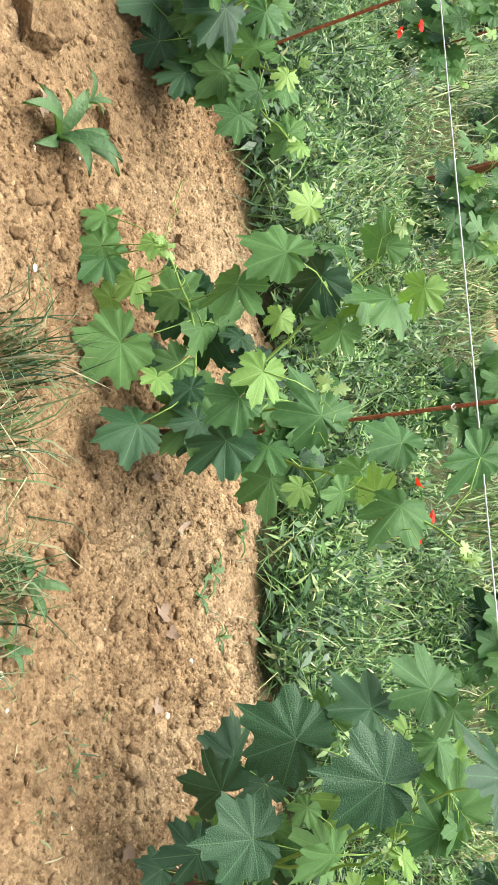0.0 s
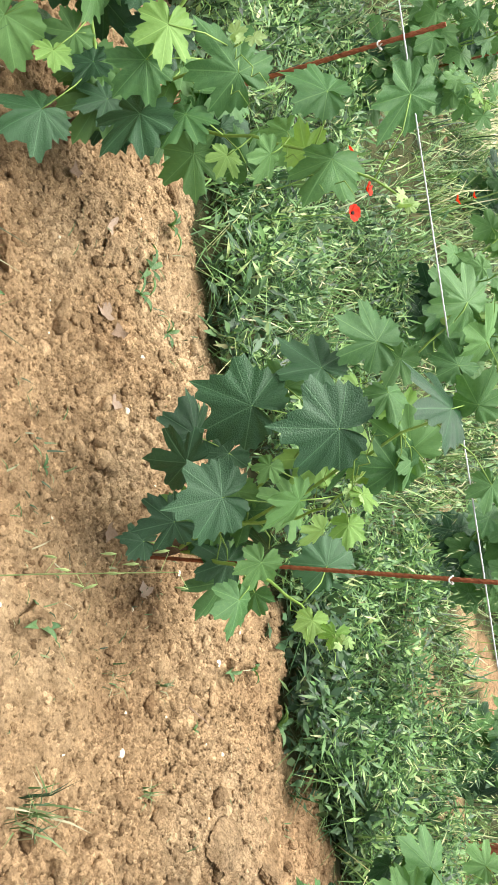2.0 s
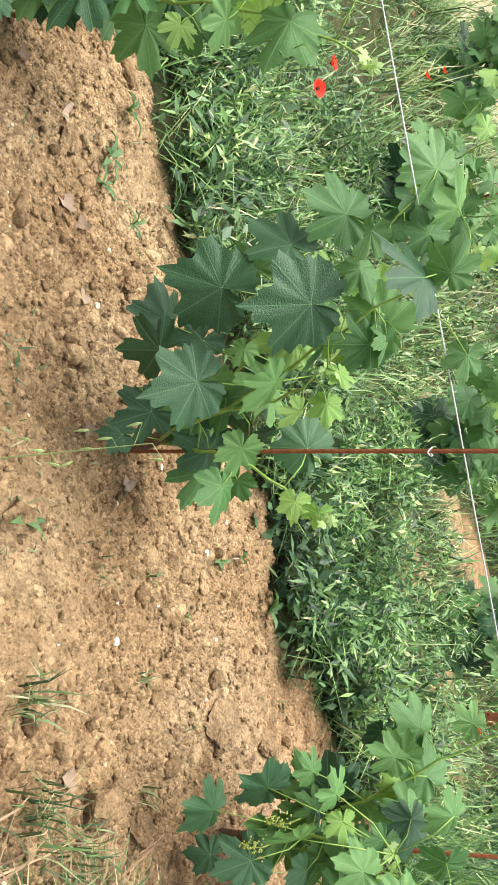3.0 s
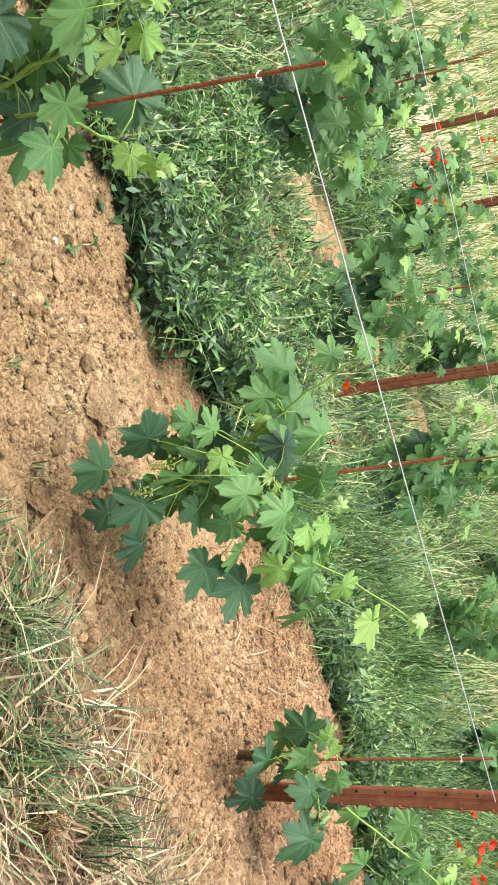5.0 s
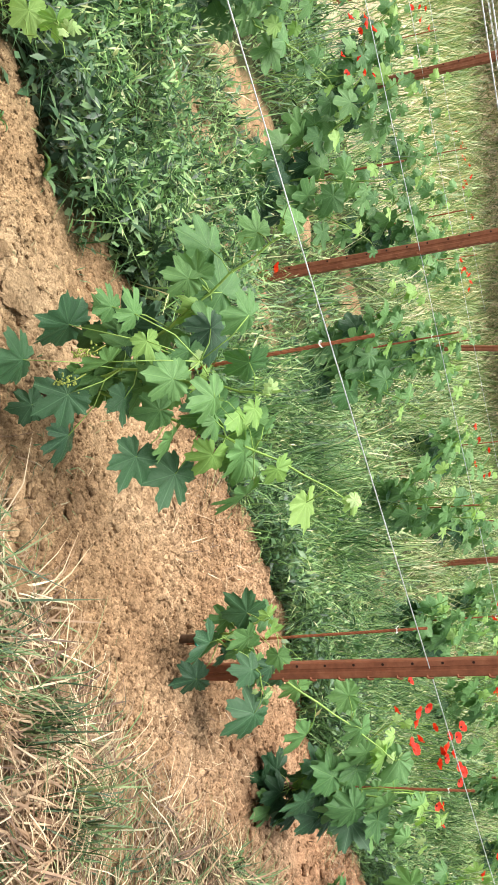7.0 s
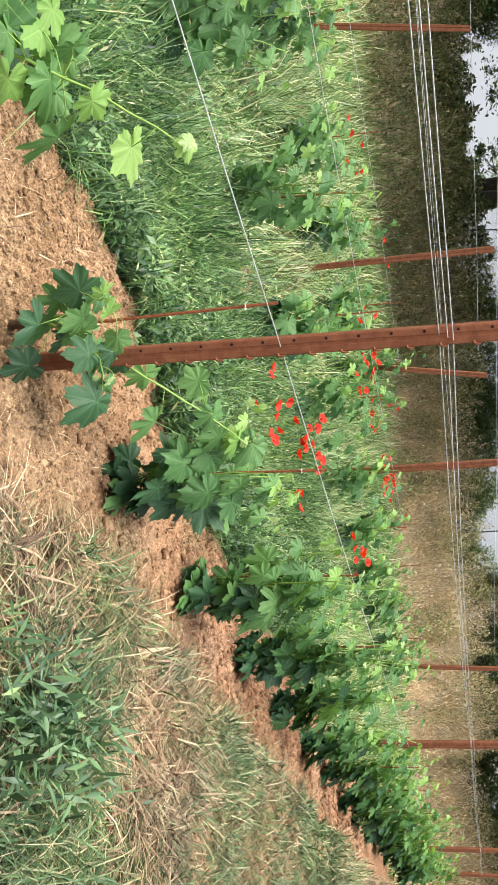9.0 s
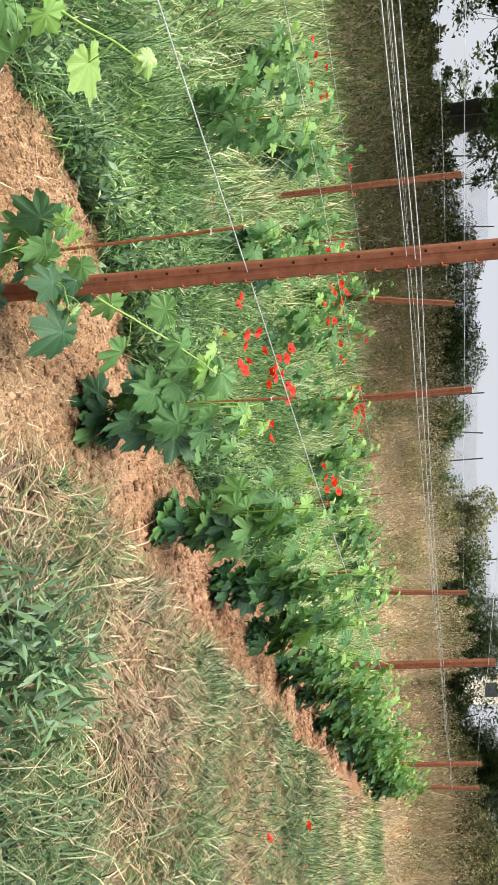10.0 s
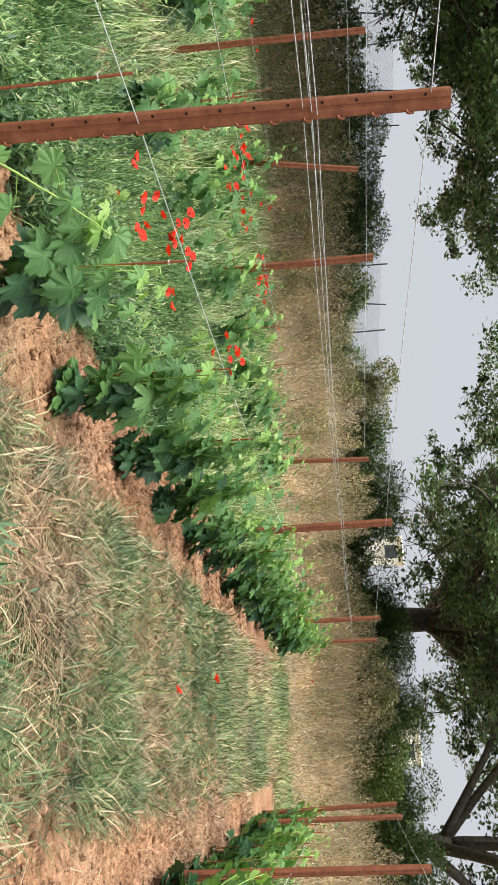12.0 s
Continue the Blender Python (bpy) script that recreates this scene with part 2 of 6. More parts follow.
def leafy(name, dark, light, veins=True, trans=0.3, gloss=0.45, rib_=0.40, net_=0.12):
    """Leaf: colour varied from leaf to leaf, paler veins from the stalk, some light let through."""
    m, n, l, b = material(name, gloss, spec=0.32)
    info = n.new("ShaderNodeObjectInfo")
    t = noise_node(n, l, 9, 4)
    f = n.new("ShaderNodeMath")
    f.operation = "MULTIPLY_ADD"
    f.inputs[1].default_value = 0.55
    l.new(info.outputs["Random"], f.inputs[0])
    s = n.new("ShaderNodeMath")
    s.operation = "MULTIPLY"
    s.inputs[1].default_value = 0.5
    l.new(t.outputs[0], s.inputs[0])
    l.new(s.outputs[0], f.inputs[2])
    col = ramp(n, [(0.15, dark), (0.85, light)])
    l.new(f.outputs[0], col.inputs[0])
    out = col.outputs[0]
    height = t.outputs[0]
    if veins:
        c = n.new("ShaderNodeTexCoord")
        sep = n.new("ShaderNodeSeparateXYZ")
        l.new(c.outputs["Object"], sep.inputs[0])

        def op(kind, a, bb=None, clamp=False):
            q = n.new("ShaderNodeMath")
            q.operation, q.use_clamp = kind, clamp
            for i, v in enumerate((a, bb)):
                if v is None:
                    continue
                if hasattr(v, "is_linked"):
                    l.new(v, q.inputs[i])
                else:
                    q.inputs[i].default_value = v
            return q.outputs[0]
        total = None
        # Unit-size leaf: stalk at the origin, tip along +Y
        for ang in (0, 48, -48, 102, -102):
            dx, dy = math.sin(radians(ang)), math.cos(radians(ang))
            across = op("ABSOLUTE", op("SUBTRACT", op("MULTIPLY", sep.outputs[0], dy), op("MULTIPLY", sep.outputs[1], dx)))
            along = op("ADD", op("MULTIPLY", sep.outputs[0], dx), op("MULTIPLY", sep.outputs[1], dy))
            line = op("MULTIPLY", op("SUBTRACT", 1.0, op("MULTIPLY", across, 75.0), True), op("GREATER_THAN", along, 0.0))
            # side ribs leave each main rib at an angle
            phase = op("SUBTRACT", op("MULTIPLY", along, 8.0), op("MULTIPLY", across, 7.0))
            saw = op("ABSOLUTE", op("SUBTRACT", op("FRACT", phase), 0.5))
            side = op("MULTIPLY", op("MULTIPLY", op("SUBTRACT", 1.0, op("MULTIPLY", saw, 16.0), True), 0.30),
                      op("MULTIPLY", op("LESS_THAN", across, op("MULTIPLY", along, 0.42)), op("GREATER_THAN", along, 0.05)))
            both = op("MAXIMUM", line, side)
            total = both if total is None else op("MAXIMUM", total, both)
        pale = tuple(min(1, v * 1.7 + 0.05) for v in light)
        # fine net of small veins with raised blisters between them
        net = n.new("ShaderNodeTexVoronoi")
        net.feature = "DISTANCE_TO_EDGE"
        net.inputs["Scale"].default_value = 24
        l.new(c.outputs["Object"], net.inputs["Vector"])
        blister = op("MULTIPLY", net.outputs["Distance"], 5.0, True)
        thin = op("SUBTRACT", 1.0, op("MULTIPLY", net.outputs["Distance"], 18.0), True)
        out = mix(n, l, op("MULTIPLY", thin, net_), out, pale)
        out = mix(n, l, op("MULTIPLY", total, rib_), out, pale)
        height = op("SUBTRACT", op("ADD", blister, op("MULTIPLY", t.outputs[0], 0.8)), op("MULTIPLY", total, 0.7))
    l.new(out, b.inputs["Base Color"])
    bump(n, l, b, height, 0.6 if veins else 0.3, 0.0004 + 0.004 * net_ if veins else 0.03)
    tr = n.new("ShaderNodeBsdfTranslucent")
    l.new(mix(n, l, 1.0, out, (1.25, 1.35, 0.6), "MULTIPLY"), tr.inputs[0])
    mx = n.new("ShaderNodeMixShader")
    mx.inputs[0].default_value = trans
    l.new(b.outputs[0], mx.inputs[1])
    l.new(tr.outputs[0], mx.inputs[2])
    l.new(mx.outputs[0], n["Material Output"].inputs[0])
    return m


def blade_material(name, stops, trans=0.25, gloss=0.42):
    """Blades, stems and crowns joined in one mesh: colour varied from piece to piece."""
    m, n, l, b = material(name, gloss, spec=0.45)
    g = n.new("ShaderNodeNewGeometry")
    r = ramp(n, stops)
    l.new(g.outputs["Random Per Island"], r.inputs[0])
    t = noise_node(n, l, 2.2, 4)
    v = ramp(n, [(0.3, (0.6, 0.64, 0.64)), (0.7, (1.3, 1.22, 1.08))])
    l.new(t.outputs[0], v.inputs[0])
    col = mix(n, l, 1.0, r.outputs[0], v.outputs[0], "MULTIPLY")
    l.new(col, b.inputs["Base Color"])
    if trans:
        tr = n.new("ShaderNodeBsdfTranslucent")
        l.new(col, tr.inputs[0])
        mx = n.new("ShaderNodeMixShader")
        mx.inputs[0].default_value = trans
        l.new(b.outputs[0], mx.inputs[1])
        l.new(tr.outputs[0], mx.inputs[2])
        l.new(mx.outputs[0], n["Material Output"].inputs[0])
    return m


def plain(name, colour, rough_=0.7, metal=0.0, scale=30, spread=0.25):
    m, n, l, b = material(name, rough_, metal)
    t = noise_node(n, l, scale, 5)
    r = ramp(n, [(0.3, tuple(v * (1 - spread) for v in colour)), (0.7, tuple(min(1, v * (1 + spread)) for v in colour))])
    l.new(t.outputs[0], r.inputs[0])
    l.new(r.outputs[0], b.inputs["Base Color"])
    bump(n, l, b, t.outputs[0], 0.2, 0.003)
    return m


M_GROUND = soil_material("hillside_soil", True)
M_CLOD = soil_material("soil_clod")
M_POST = rust_material("rusted_steel", (0.150, 0.051, 0.028), (0.265, 0.096, 0.050), (0.385, 0.162, 0.090))
M_REBAR = rust_material("rusted_rebar", (0.149, 0.046, 0.023), (0.310, 0.103, 0.046), (0.437, 0.172, 0.081), 60)
# Near-black: painted shade inside the post holes, and the poppies' own dark seed heads.
M_HOLE_SHADE_SEED = plain("hole_shade_and_seed_head", (0.03, 0.012, 0.008), 0.9)
M_WIRE = plain("galvanised_wire", (0.60, 0.62, 0.65), 0.45, 0.3)
M_CLIP = plain("teal_plastic", (0.02, 0.36, 0.24), 0.4)
M_TIE = plain("pale_tie", (0.75, 0.74, 0.70), 0.6)
M_BARK = rust_material("vine_bark", (0.06, 0.035, 0.022), (0.13, 0.08, 0.05), (0.24, 0.17, 0.11), 40)
M_SHOOT = plain("green_shoot", (0.238, 0.378, 0.084), 0.5)
M_OLD = leafy("old_vine_leaf", (0.016, 0.052, 0.023), (0.046, 0.120, 0.047), trans=0.12, gloss=0.40, rib_=0.60, net_=0.13)
M_MID = leafy("vine_leaf", (0.048, 0.135, 0.042), (0.140, 0.280, 0.086), trans=0.26, gloss=0.46, rib_=0.35, net_=0.08)
M_YOUNG = leafy("young_vine_leaf", (0.165, 0.32, 0.070), (0.31, 0.48, 0.145), trans=0.34, rib_=0.3, net_=0.04)
M_TIP = leafy("downy_vine_tip", (0.24, 0.40, 0.12), (0.44, 0.56, 0.27), veins=False, trans=0.3, gloss=0.8)
M_COVER = blade_material("cover_crop", [(0.0, (0.016, 0.044, 0.019)), (0.35, (0.062, 0.150, 0.055)), (0.7, (0.165, 0.325, 0.110)), (0.95, (0.31, 0.47, 0.18)), (1.0, (0.55, 0.56, 0.33))], 0.25)
M_BROAD = blade_material("broad_weed_leaf", [(0.0, (0.025, 0.062, 0.030)), (0.5, (0.055, 0.12, 0.055)), (0.9, (0.11, 0.20, 0.09)), (1.0, (0.22, 0.32, 0.13))], 0.12)
M_GRASS = blade_material("alley_grass", [(0.0, (0.020, 0.050, 0.021)), (0.35, (0.055, 0.120, 0.042)), (0.62, (0.120, 0.20, 0.070)), (0.8, (0.21, 0.26, 0.125)), (1.0, (0.50, 0.44, 0.30))], 0.15, 0.55)
M_STRAW = blade_material("cut_straw", [(0.0, (0.07, 0.038, 0.025)), (0.3, (0.22, 0.135, 0.085)), (0.65, (0.33, 0.23, 0.145)), (1.0, (0.68, 0.56, 0.40))], 0.1, 0.6)
M_ROOT = blade_material("dead_roots", [(0.0, (0.07, 0.038, 0.02)), (0.5, (0.19, 0.11, 0.055)), (1.0, (0.40, 0.26, 0.14))], 0.1, 0.7)
M_MEADOW = blade_material("meadow_grass", [(0.0, (0.09, 0.17, 0.055)), (0.4, (0.19, 0.31, 0.105)), (0.75, (0.36, 0.45, 0.19)), (0.9, (0.55, 0.54, 0.32)), (1.0, (0.66, 0.60, 0.40))], 0.15)
M_BRUSH = blade_material("dry_brush", [(0.0, (0.46, 0.33, 0.23)), (0.35, (0.72, 0.58, 0.43)), (0.7, (0.84, 0.73, 0.56)), (0.84, (0.36, 0.37, 0.19)), (1.0, (0.80, 0.69, 0.52))], 0.35)
M_HEDGE = blade_material("hedge_leaf", [(0.0, (0.04, 0.075, 0.026)), (0.5, (0.085, 0.145, 0.045)), (1.0, (0.17, 0.24, 0.08))], 0.25)
M_OAK = blade_material("oak_leaf", [(0.0, (0.026, 0.056, 0.022)), (0.5, (0.075, 0.14, 0.048)), (0.9, (0.14, 0.23, 0.08)), (1.0, (0.24, 0.32, 0.12))], 0.3)
M_TRUNK = rust_material("oak_bark", (0.035, 0.029, 0.023), (0.075, 0.062, 0.049), (0.14, 0.12, 0.095), 9)
M_PETAL = leafy("poppy_petal", (0.62, 0.022, 0.012), (0.80, 0.05, 0.02), veins=False, trans=0.35, gloss=0.6)
M_WALL = plain("white_render", (0.72, 0.71, 0.69), 0.9, scale=4, spread=0.08)
M_PANE = plain("window_pane", (0.05, 0.06, 0.08), 0.1, spread=0.1)
M_FENCE = plain("fence_steel", (0.16, 0.17, 0.17), 0.6, 0.3)
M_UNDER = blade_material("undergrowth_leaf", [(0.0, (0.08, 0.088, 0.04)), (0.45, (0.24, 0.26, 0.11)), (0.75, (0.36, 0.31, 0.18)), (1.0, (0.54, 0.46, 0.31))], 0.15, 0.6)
M_BUSH = blade_material("bush_leaf", [(0.0, (0.07, 0.13, 0.03)), (0.5, (0.13, 0.20, 0.05)), (1.0, (0.22, 0.28, 0.09))], 0.25)
M_DUSTY = blade_material("dusty_bush_leaf", [(0.0, (0.12, 0.14, 0.05)), (0.5, (0.30, 0.32, 0.14)), (1.0, (0.52, 0.49, 0.28))], 0.2)
M_PEBBLE = plain("pale_limestone", (0.72, 0.66, 0.50), 0.9, scale=60, spread=0.15)
M_DEADLEAF = leafy("dead_vine_leaf", (0.19, 0.125, 0.08), (0.36, 0.27, 0.20), veins=False, trans=0.1, gloss=0.8)

# ---- ground ----
def steps(*runs):
    out = []
    for a, b, d in runs:
        out += list(np.arange(a, b, d))
    return out


def build_ground():
    far = [60, 90, 140, 220, 400, 800, 1500]
    xs = [-v for v in far[::-1]] + steps((-40, -12, 2), (-12, -5.6, 0.2), (-5.6, -4.6, 0.02), (-4.6, 0.4, 0.011), (0.4, 2.2, 0.02), (2.2, 8, 0.05), (8, 15, 0.12), (15, 45, 1.0)) + [45] + far
    ys = [-v for v in far[::-1]] + steps((-40, -8, 2), (-8, -3, 0.2), (-3, -1.3, 0.06), (-1.3, -0.85, 0.03), (-0.85, 0.86, 0.011), (0.9, 6.4, 0.07), (6.4, 14, 0.3), (14, 45, 1.5)) + [45] + far
    X, Y = np.meshgrid(np.array(xs), np.array(ys), indexing="ij")
    Z = ground_height(X, Y)
    nx, ny = X.shape
    i = np.arange(nx * ny).reshape(nx, ny)
    faces = np.stack([i[:-1, :-1], i[1:, :-1], i[1:, 1:], i[:-1, 1:]], -1).reshape(-1, 4)
    me = array_mesh("ground", np.stack([X, Y, Z], -1).reshape(-1, 3), faces)
    zone = me.color_attributes.new("zone", "FLOAT_COLOR", "POINT")
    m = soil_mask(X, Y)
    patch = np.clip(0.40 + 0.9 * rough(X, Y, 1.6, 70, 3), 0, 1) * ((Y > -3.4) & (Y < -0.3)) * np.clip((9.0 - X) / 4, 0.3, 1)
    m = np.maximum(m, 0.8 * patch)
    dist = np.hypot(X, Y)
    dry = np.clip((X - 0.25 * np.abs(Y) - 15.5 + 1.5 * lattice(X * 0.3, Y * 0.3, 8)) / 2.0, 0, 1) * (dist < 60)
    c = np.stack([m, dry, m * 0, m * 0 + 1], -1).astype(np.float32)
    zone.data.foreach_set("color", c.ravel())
    return tagged(mesh_part("ground", me, M_GROUND, smooth=True), "sloping vineyard ground of dry ochre soil and grassed alleys", "ground", kind="structure")


build_ground()

# ---- posts, stakes and wires ----
def post_mesh(height, width=0.058, depth=0.040):
    """A folded steel profile: flat face towards the alley, two flanks with lips."""
    bm = bmesh.new()
    t = 0.0035
    w, d = width / 2, depth
    outer = [(-w + 0.012, d), (-w, d - 0.004), (-w, 0.004), (-w + 0.004, 0), (-0.008, 0), (-0.004, 0.004), (0.004, 0.004), (0.008, 0), (w - 0.004, 0), (w, 0.004), (w, d - 0.004), (w - 0.012, d)]
    inner = [(-w + 0.012, d - t), (-w + t, d - t - 0.002), (-w + t, 0.005), (-w + t + 0.002, t), (-0.009, t), (-0.005, 0.004 + t), (0.005, 0.004 + t), (0.009, t), (w - t - 0.002, t), (w - t, 0.005), (w - t, d - t - 0.002), (w - 0.012, d - t)]
    ring = outer + inner[::-1]
    lo = [bm.verts.new((x, y, -0.25)) for x, y in ring]
    hi = [bm.verts.new((x, y, height)) for x, y in ring]
    n = len(ring)
    for k in range(n):
        bm.faces.new((lo[k], lo[(k + 1) % n], hi[(k + 1) % n], hi[k]))
    m = len(outer)
    for k in range(m - 1):
        bm.faces.new((hi[k], hi[k + 1], hi[n - 2 - k], hi[n - 1 - k]))
    me = bpy.data.meshes.new("post_profile")
    bmesh.ops.recalc_face_normals(bm, faces=bm.faces)
    bm.to_mesh(me)
    bm.free()
    return me


def hook_mesh():
    """A tongue punched out of the flank and bent up."""
    bm = bmesh.new()
    tube(bm, [(-0.004, -0.002, -0.010), (0.003, -0.006, -0.008), (0.005, -0.008, 0.0), (0.004, -0.008, 0.012)], [0.0045, 0.0045, 0.004, 0.003], 5)
    me = bpy.data.meshes.new("hook")
    bm.to_mesh(me)
    bm.free()
    return me


# Thin disc set on the uncut face; its dark colour paints a hole's shade.
def hole_shade_mesh():
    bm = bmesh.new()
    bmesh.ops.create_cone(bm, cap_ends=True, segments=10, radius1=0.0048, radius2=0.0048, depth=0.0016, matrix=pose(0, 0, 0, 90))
    me = bpy.data.meshes.new("hole_shade")
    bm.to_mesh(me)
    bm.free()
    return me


POST_MESHES = {}
HOOK, HOLE_SHADE = hook_mesh(), hole_shade_mesh()


def steel_post(x, y, height=1.757, turn=-40.0, lean=(0.0, 0.0), label="tall rust-brown steel trellis post with punched wire hooks", hooks=True):
    key = round(height, 2)
    if key not in POST_MESHES:
        POST_MESHES[key] = post_mesh(height)
    top = new("steel_post")
    top.matrix_basis = pose(x, y, float(base_height(x, y)), lean[1], lean[0], turn)
    tagged(top, label, "post", group="steel trellis posts")
    mesh_part("post_body", POST_MESHES[key], M_POST, top)
    if hooks:
        z = 0.137
        while z < height - 0.02:
            h = mesh_part("hook", HOOK, M_POST, top)
            h.matrix_basis = pose(0.0262, 0.002, z)
            o = mesh_part("hole_shade", HOLE_SHADE, M_HOLE_SHADE_SEED, top)
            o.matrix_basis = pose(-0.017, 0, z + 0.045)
            z += 0.10
    return top


def rebar_mesh(height):
    """A round bar with wound ribs."""
    bm = bmesh.new()
    n, sides = int(height / 0.006), 6
    rings = []
    for i in range(n + 1):
        z = -0.15 + (height + 0.15) * i / n
        ring = []
        for k in range(sides):
            a = math.tau * k / sides
            r = 0.0047 + (0.0014 if (i + k) % 3 == 0 else 0)
            ring.append(bm.verts.new((r * math.cos(a), r * math.sin(a), z)))
        rings.append(ring)
    for one, two in zip(rings, rings[1:]):
        for k in range(sides):
            bm.faces.new((one[k], one[(k + 1) % sides], two[(k + 1) % sides], two[k]))
    bm.faces.new(rings[-1])
    me = bpy.data.meshes.new("rebar")
    bm.to_mesh(me)
    bm.free()
    return me


REBARS = [rebar_mesh(0.94), rebar_mesh(0.86)]


def tie_mesh():
    bm = bmesh.new()
    pts = [(0.008 * math.cos(a), 0.009 * math.sin(a) + 0.003, 0.003 * math.sin(2 * a)) for a in (math.tau * k / 12 for k in range(13))]
    tube(bm, pts, 0.0017, 5)
    tube(bm, [(0.008, 0.003, 0), (0.012, -0.003, 0.005), (0.013, -0.005, 0.009)], 0.0012, 4)
    me = bpy.data.meshes.new("tie")
    bm.to_mesh(me)
    bm.free()
    return me


TIE = tie_mesh()


def rebar_stake(x, y, lean=(0.0, 0.0), variant=0, tie=True):
    s = new("rebar_stake")
    s.matrix_basis = pose(x, y, float(base_height(x, y)), lean[1], lean[0], random.uniform(0, 360))
    tagged(s, "thin rusty ribbed rebar stake beside a young vine", "stake", group="rebar stakes of the vines")
    mesh_part("bar", REBARS[variant % 2], M_REBAR, s)
    if tie:
        t = mesh_part("tie", TIE, M_TIE, s, "pale wire tie")
        t.matrix_basis = pose(0, 0, 0.80 if variant % 2 == 0 else 0.76)
    return s


def wire(points, radius=0.0016, label="thin galvanised trellis wire strung between posts", group="trellis wires"):
    bm = bmesh.new()
    fine = []
    for a, b in zip(points, points[1:]):
        a, b = Vector(a), Vector(b)
        n = 14
        for k in range(n):
            u = k / n
            fine.append(a.lerp(b, u) - Vector((0, 0, 0.05 * u * (1 - u) * (b - a).length / 5)))
    fine.append(Vector(points[-1]))
    tube(bm, fine, radius, 5)
    return tagged(part("trellis_wire", bm, M_WIRE, smooth=True), label, "wire", group=group)


def post_xyz(x, y, h, dy=-0.008):
    return (x, y + dy, float(base_height(x, y)) + h)


# rows of posts; the last one of a row is its end post
ROW_POSTS = {0: (-4.95, 0.0, 5.15, 10.8, 13.3), 1: (-5.3, -0.45, 4.4, 9.6), 2: (-5.4, -0.63, 4.1), 3: (-5.6, -0.78)}
LEANS = {(0, 1): (0.5, 0.6), (0, 2): (-0.3, 0.4), (1, 2): (-0.8, 0.5), (2, 2): (-0.5, 0.3), (1, 3): (2.5, 0.4), (0, 4): (1.6, 0.0)}
for r, xs in ROW_POSTS.items():
    for k, x in enumerate(xs):
        steel_post(x, ROW_Y[r], 1.86 if r == 2 else 1.757, lean=LEANS.get((r, k), (random.uniform(-1.2, 1.2), random.uniform(-1.0, 1.0))), hooks=(x < 6))
# leaning end stay behind the third row
for x, y in ((5.7, 4.35), (2.55, 5.95)):
    steel_post(x, y, 1.80, lean=(8.5, 1.0), label="leaning rust-brown steel end post of a trellis row", hooks=False)
for x in (4.3, 8.7, 10.3):
    steel_post(x, ROW_NEAR, lean=(random.uniform(-1, 1) - (2 if x > 10 else 0), random.uniform(-1, 1)), hooks=(x < 6))

for r, xs in ROW_POSTS.items():
    y = ROW_Y[r]
    line = (-9.5,) + xs + {2: (5.7,), 3: (2.55,)}.get(r, ())
    wire([post_xyz(x, y, 0.837 + 0.012 * max(0, -x)) for x in line], 0.0017)
    if r < 3:
        for k, h in enumerate((1.325, 1.34, 1.355) if r == 0 else (1.335,)):
            wire([post_xyz(x, y, h + 0.012 * math.sin(3.1 * x + k), -0.012 - 0.008 * k) for x in line], 0.0015, "thin galvanised catch wire hung on the post hooks")
    wire([post_xyz(x, y, 1.70) for x in line])
for h in (0.837, 1.70):
    wire([post_xyz(x, ROW_NEAR, h) for x in (-9.5, 4.3, 8.7, 10.3)])

